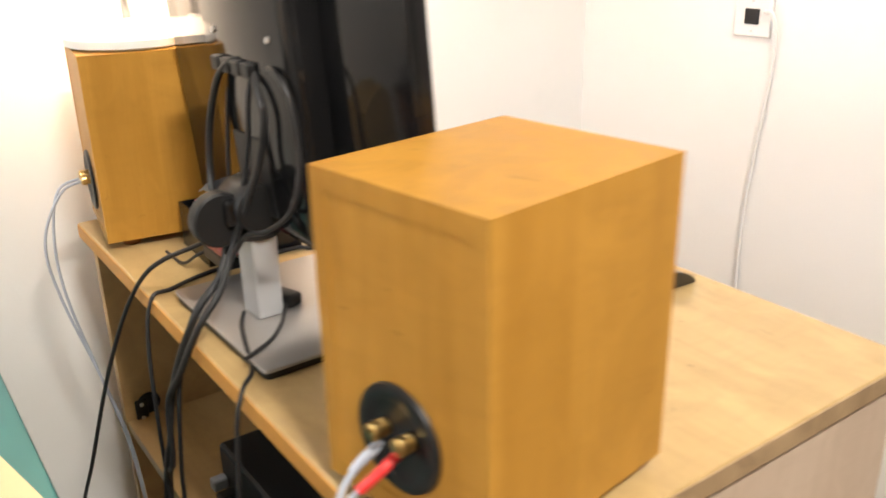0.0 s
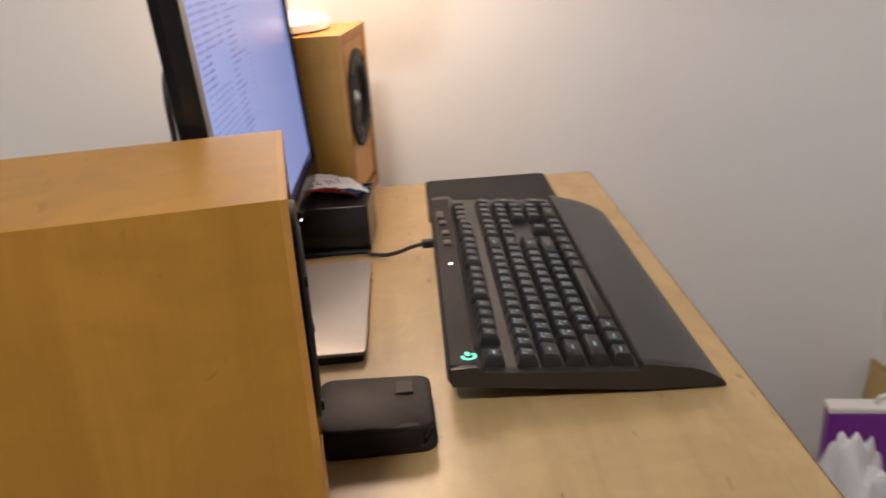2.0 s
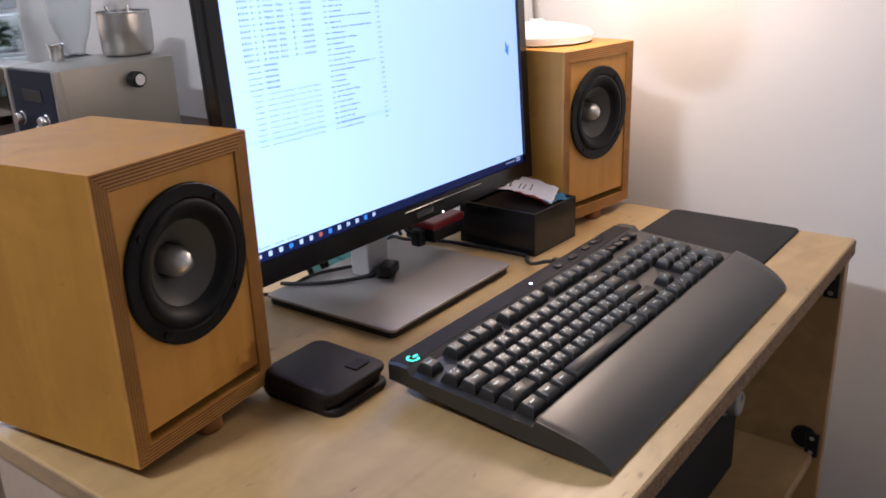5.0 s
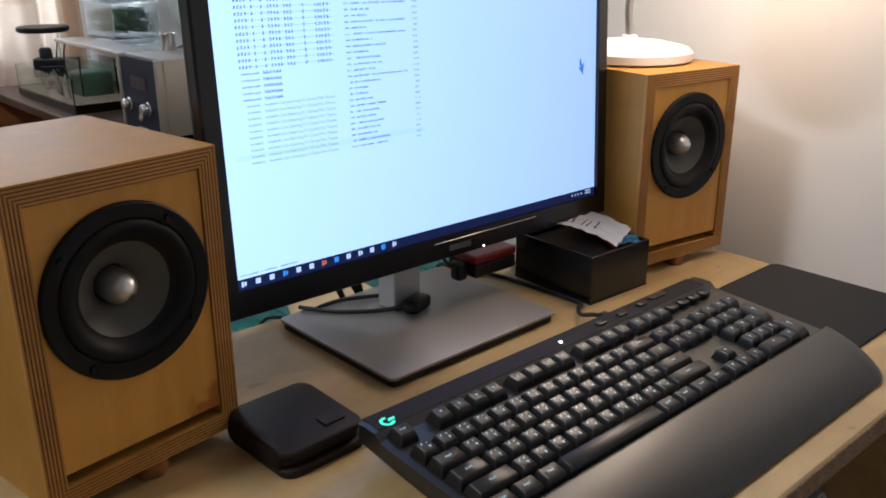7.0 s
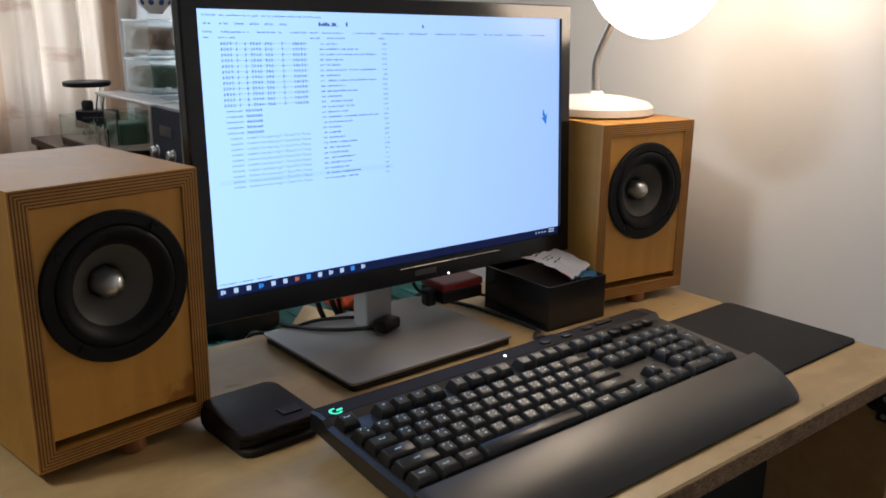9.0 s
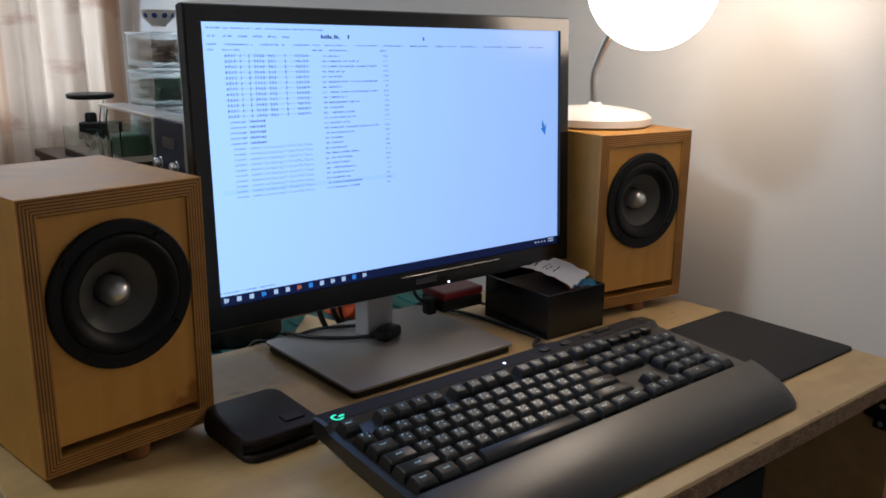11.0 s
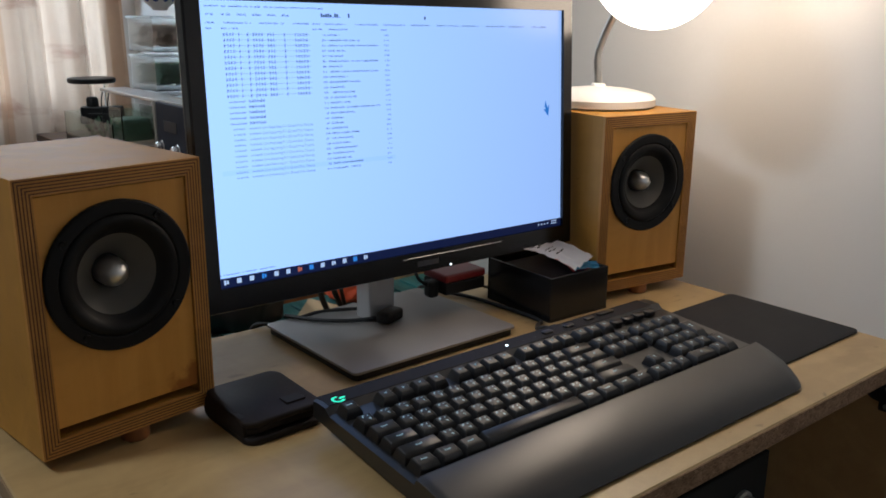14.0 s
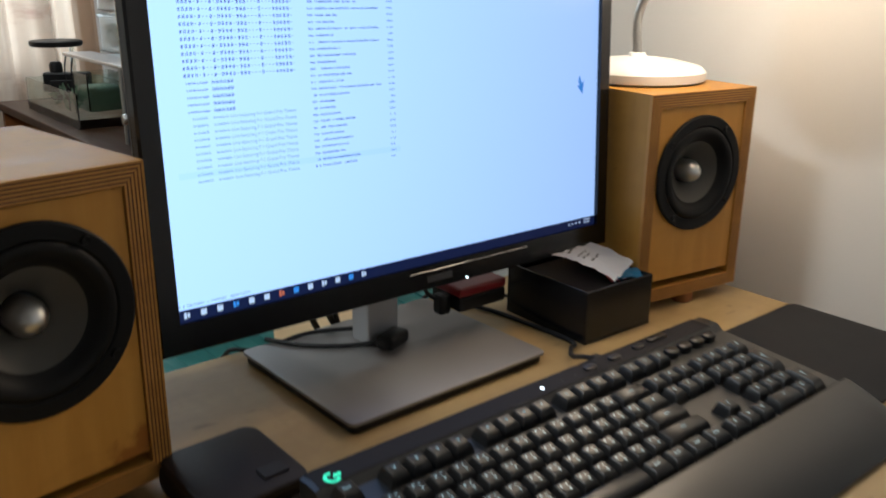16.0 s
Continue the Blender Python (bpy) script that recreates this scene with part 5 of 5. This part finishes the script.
for k in range(3):
    part("spoon", tube([(0.01 * k - 0.01, 0.005 * k, 0.02), (0.012 * k - 0.02, -0.015 + 0.012 * k, 0.08), (0.016 * k - 0.03, -0.02 + 0.016 * k, 0.103)], 0.004), ALU, pot, smooth=50)
tin = thing("steel_cup", pose(-0.81, 1.065, MZ1), "small steel measuring cup on the machine", "cup")
part("cup_wall", lathe([(0, 0), (0.014, 0), (0.0165, 0.034), (0.018, 0.035), (0.0175, 0.036), (0.0155, 0.034), (0.013, 0.003), (0, 0.003)], 28), ALU, tin, smooth=40)
jar = thing("glass_hopper", pose(-0.925, 1.175, MZ1 - 0.004), "clear glass hopper standing behind the cup", "hopper")
part("hopper_wall", lathe([(0.02, 0.0), (0.024, 0.02), (0.04, 0.06), (0.052, 0.13), (0.054, 0.20), (0.051, 0.20), (0.049, 0.13), (0.037, 0.06), (0.021, 0.02), (0.017, 0.0)], 40), FROSTED, jar, smooth=50)
part("hopper_lid", lathe([(0, 0.212), (0.056, 0.212), (0.057, 0.20), (0, 0.20)], 40), BLACK, jar, smooth=40)
part("hopper_foot", lathe([(0, -0.16), (0.05, -0.16), (0.045, -0.01), (0.022, 0.0), (0, 0.0)], 32), BLACK, jar, smooth=40)

# ---- fish tank and tubs by the window ----
tank = thing("fish_tank", pose(-1.505, 0.955, CBZ), "small open glass fish tank with dark water plants", "fish tank")
TW, TL, TH, g = 0.40, 0.17, 0.082, 0.003
part("pane", box(0, TW, 0, g, 0, TH), GLASS, tank)
part("pane", box(0, TW, TL - g, TL, 0, TH), GLASS, tank)
part("pane", box(0, g, g, TL - g, 0, TH), GLASS, tank)
part("pane", box(TW - g, TW, g, TL - g, 0, TH), GLASS, tank)
part("gravel_bed", box(g, TW - g, g, TL - g, 0.0, 0.022, 0.002), BROWNERY, tank)
bmb = bmesh.new()
rp = random.Random(5)
for k in range(90):
    x, y, r = 0.09 + 0.18 * rp.random(), 0.03 + 0.11 * rp.random(), 0.006 + 0.012 * rp.random()
    m = pose(x, y, 0.03 + 0.035 * rp.random(), 90 * rp.random(), 90 * rp.random(), 360 * rp.random())
    vs = [bmb.verts.new(m @ Vector(p)) for p in ((-r, 0, 0), (0, r * 0.4, 0.002), (r, 0, 0), (0, -r * 0.4, 0.002))]
    bmb.faces.new(vs)
part("water_plants", bmb, GREENERY, tank)
pump = thing("tank_filter", pose(-1.43, 1.0, CBZ + TH - 0.002, 0, 0, 58), "black hang-on filter on the rim of the tank", "filter")
part("housing", box(-0.02, 0.09, -0.012, 0.028, -0.03, 0.018, 0.004), BLACK, pump)
part("motor_cap", lathe([(0.016, 0), (0.016, 0.02), (0.012, 0.026), (0, 0.026)], 20, pose(0.01, 0.008, 0.018)), BLACK, pump, smooth=40)
part("hook", box(0.0, 0.07, -0.02, -0.013, -0.05, 0.0, 0.002), BLACK, pump)
led = thing("tank_light", pose(-1.27, 0.985, CBZ), "slim grey light panel on wire legs over the tank", "light panel")
part("panel", moved(box(0.0, 0.40, 0.0, 0.07, 0.153, 0.161, 0.002), Matrix.Identity(4)), STEEL, led)
for x in (0.01, 0.06, 0.385):
    part("leg", tube([(x, 0.004, 0.152), (x - 0.006, 0.0, 0.11), (x, 0.004, 0.005)], 0.0018), BLACK, led, smooth=50)
stand2 = thing("feeder_stand", pose(-1.60, 1.068, CBZ), "round black tray on a slim clear post", "tray")
part("tray", lathe([(0, 0.150), (0.064, 0.150), (0.068, 0.154), (0.068, 0.163), (0.064, 0.165), (0, 0.163)], 40), BLACK, stand2, smooth=40)
part("post", lathe([(0.008, 0), (0.006, 0.15), (0, 0.15)], 16, pose(0.03, 0.03, 0)), GLASS, stand2)
jar2 = thing("plant_jar", pose(-1.26, 1.06, CBZ), "square glass jar with dark green moss", "jar")
part("jar_wall", join(box(-0.05, 0.05, -0.045, -0.042, 0, 0.11), box(-0.05, 0.05, 0.042, 0.045, 0, 0.11), box(-0.05, -0.047, -0.042, 0.042, 0, 0.11), box(0.047, 0.05, -0.042, 0.042, 0, 0.11)), GLASS, jar2)
part("moss", box(-0.044, 0.044, -0.039, 0.039, 0.001, 0.08, 0.012, 3), GREENERY, jar2, smooth=60)
TY = 1.283


def heap(w, d, h, seed):
    """Loose filling: many small crumpled leaves and scraps piled in a tray."""
    rh, bm = random.Random(seed), bmesh.new()
    for k in range(900):
        r = 0.005 + 0.008 * rh.random()
        m = pose((2 * rh.random() - 1) * (w - r), (2 * rh.random() - 1) * (d - r), 0.012 + (h - 0.024) * rh.random(), 70 * rh.random() - 35, 70 * rh.random() - 35, 360 * rh.random())
        ring = [bm.verts.new(m @ Vector((r * math.cos(a) * (0.7 + 0.3 * rh.random()), r * 0.6 * math.sin(a), 0.004 * rh.random()))) for a in (0, 1.05, 2.1, 3.14, 4.19, 5.24)]
        bm.faces.new(ring)
    return bm


for k, (mat, lab) in enumerate(((BROWNERY, "clear plastic tub of brown dried food"), (GREENERY, "clear plastic tub of green leaves"), (BROWNERY, "clear plastic tub of brown packets"))):
    z = CBZ + 0.115 * k + 0.01
    tub = thing("plastic_tub", pose(-1.58, TY, z), lab, "tub", "stack of tubs")
    part("tub_wall", join(moved(ring_frame(0.13, 0.20, 0.002, 0.095, 0), pose(0, 0, 0.095, 0, -90, 0)), box(-0.1, 0.1, -0.065, 0.065, 0, 0.002)), FROSTED, tub).visible_shadow = False
    tagged(part("contents", heap(0.095, 0.060, 0.090, 20 + k), mat, tub), kind="stuff")
    part("tub_lid", box(-0.105, 0.105, -0.07, 0.07, 0.096, 0.104, 0.003), FROSTED, tub).visible_shadow = False
bowl = thing("porcelain_bowl", pose(-1.58, 1.285, CBZ + 0.36), "white porcelain bowl with blue flowers", "bowl")
part("bowl_wall", lathe([(0, 0), (0.022, 0), (0.024, 0.006), (0.045, 0.025), (0.055, 0.05), (0.053, 0.05), (0.042, 0.027), (0.02, 0.009), (0, 0.008)], 40), WHITE, bowl, smooth=50)
for k in range(5):
    a = radians(-70 + 36 * k)
    part("blue_flower", lathe([(0, 0.0012), (0.007, 0.001), (0.009, 0)], 8, pose(0.0485 * math.cos(a), 0.0485 * math.sin(a), 0.033, 0, 0, math.degrees(a)) @ pose(0, 0, 0, 0, 112, 0)), COBALT, bowl)

# ---- corner by the socket wall ----
cart = thing("cardboard_carton", pose(1.222, 1.175, 0, 0, 6, 1), "flattened brown cardboard carton leaning on the wall", "carton")
part("panel", prism([(-0.167, 0.0), (0.163, 0.0), (0.166, 0.325), (-0.168, 0.365)], "x", -0.006, 0.0), CARDBOARD, cart)
part("panel", prism([(-0.160, 0.0), (0.160, 0.0), (0.150, 0.318), (-0.165, 0.350)], "x", -0.014, -0.008), CARDBOARD, cart)
fol = thing("document_folder", pose(1.143, 1.153, 0.0, 4, 0, -10), "purple document case with a green spine", "folder")
part("cover", box(-0.070, 0.074, -0.013, 0.013, 0.0, 0.357, 0.002), PURPLE, fol)
part("spine", box(0.074, 0.086, -0.0145, 0.0145, 0.0, 0.374, 0.003), GREEN, fol, "green spine")
part("top_flap", box(-0.071, 0.074, -0.0135, 0.0135, 0.3575, 0.369, 0.003), WHITE, fol, "white top strip")
part("grip", tube([(0.0, 0, 0.368), (0.008, 0, 0.381), (0.03, 0, 0.381), (0.038, 0, 0.368)], 0.004), WHITE, fol, smooth=50)
bg = thing("plastic_bag", pose(1.075, 1.04, 0.0), "crumpled white plastic shopping bag", "bag")
bmb = bmesh.new()
bmesh.ops.create_icosphere(bmb, subdivisions=5, radius=1)
for v in bmb.verts:
    k = 1 + 0.25 * noise.noise(v.co * 2.4) + 0.12 * noise.noise(v.co * 6.5)
    v.co = Vector((v.co.x * 0.065 * k, 0.02 + v.co.y * 0.05 * k, max(0, 0.16 + v.co.z * 0.185 * k)))
part("bag_body", bmb, BAG, bg, smooth=70)

sack = thing("paper_bag", pose(-0.36, 1.29, 0), "brown paper bag with a folded top standing by the wall", "bag")
part("bag_wall", prism([(-0.1, 0.0), (0.1, 0.0), (0.098, 0.74), (0.02, 0.775), (-0.045, 0.802), (-0.09, 0.77)], "y", -0.06, 0.055, 0.004), CARDBOARD, sack)
part("folded_top", prism([(-0.09, 0.72), (0.096, 0.735), (0.01, 0.785), (-0.047, 0.813)], "y", -0.012, 0.008, 0.002), CARDBOARD, sack)
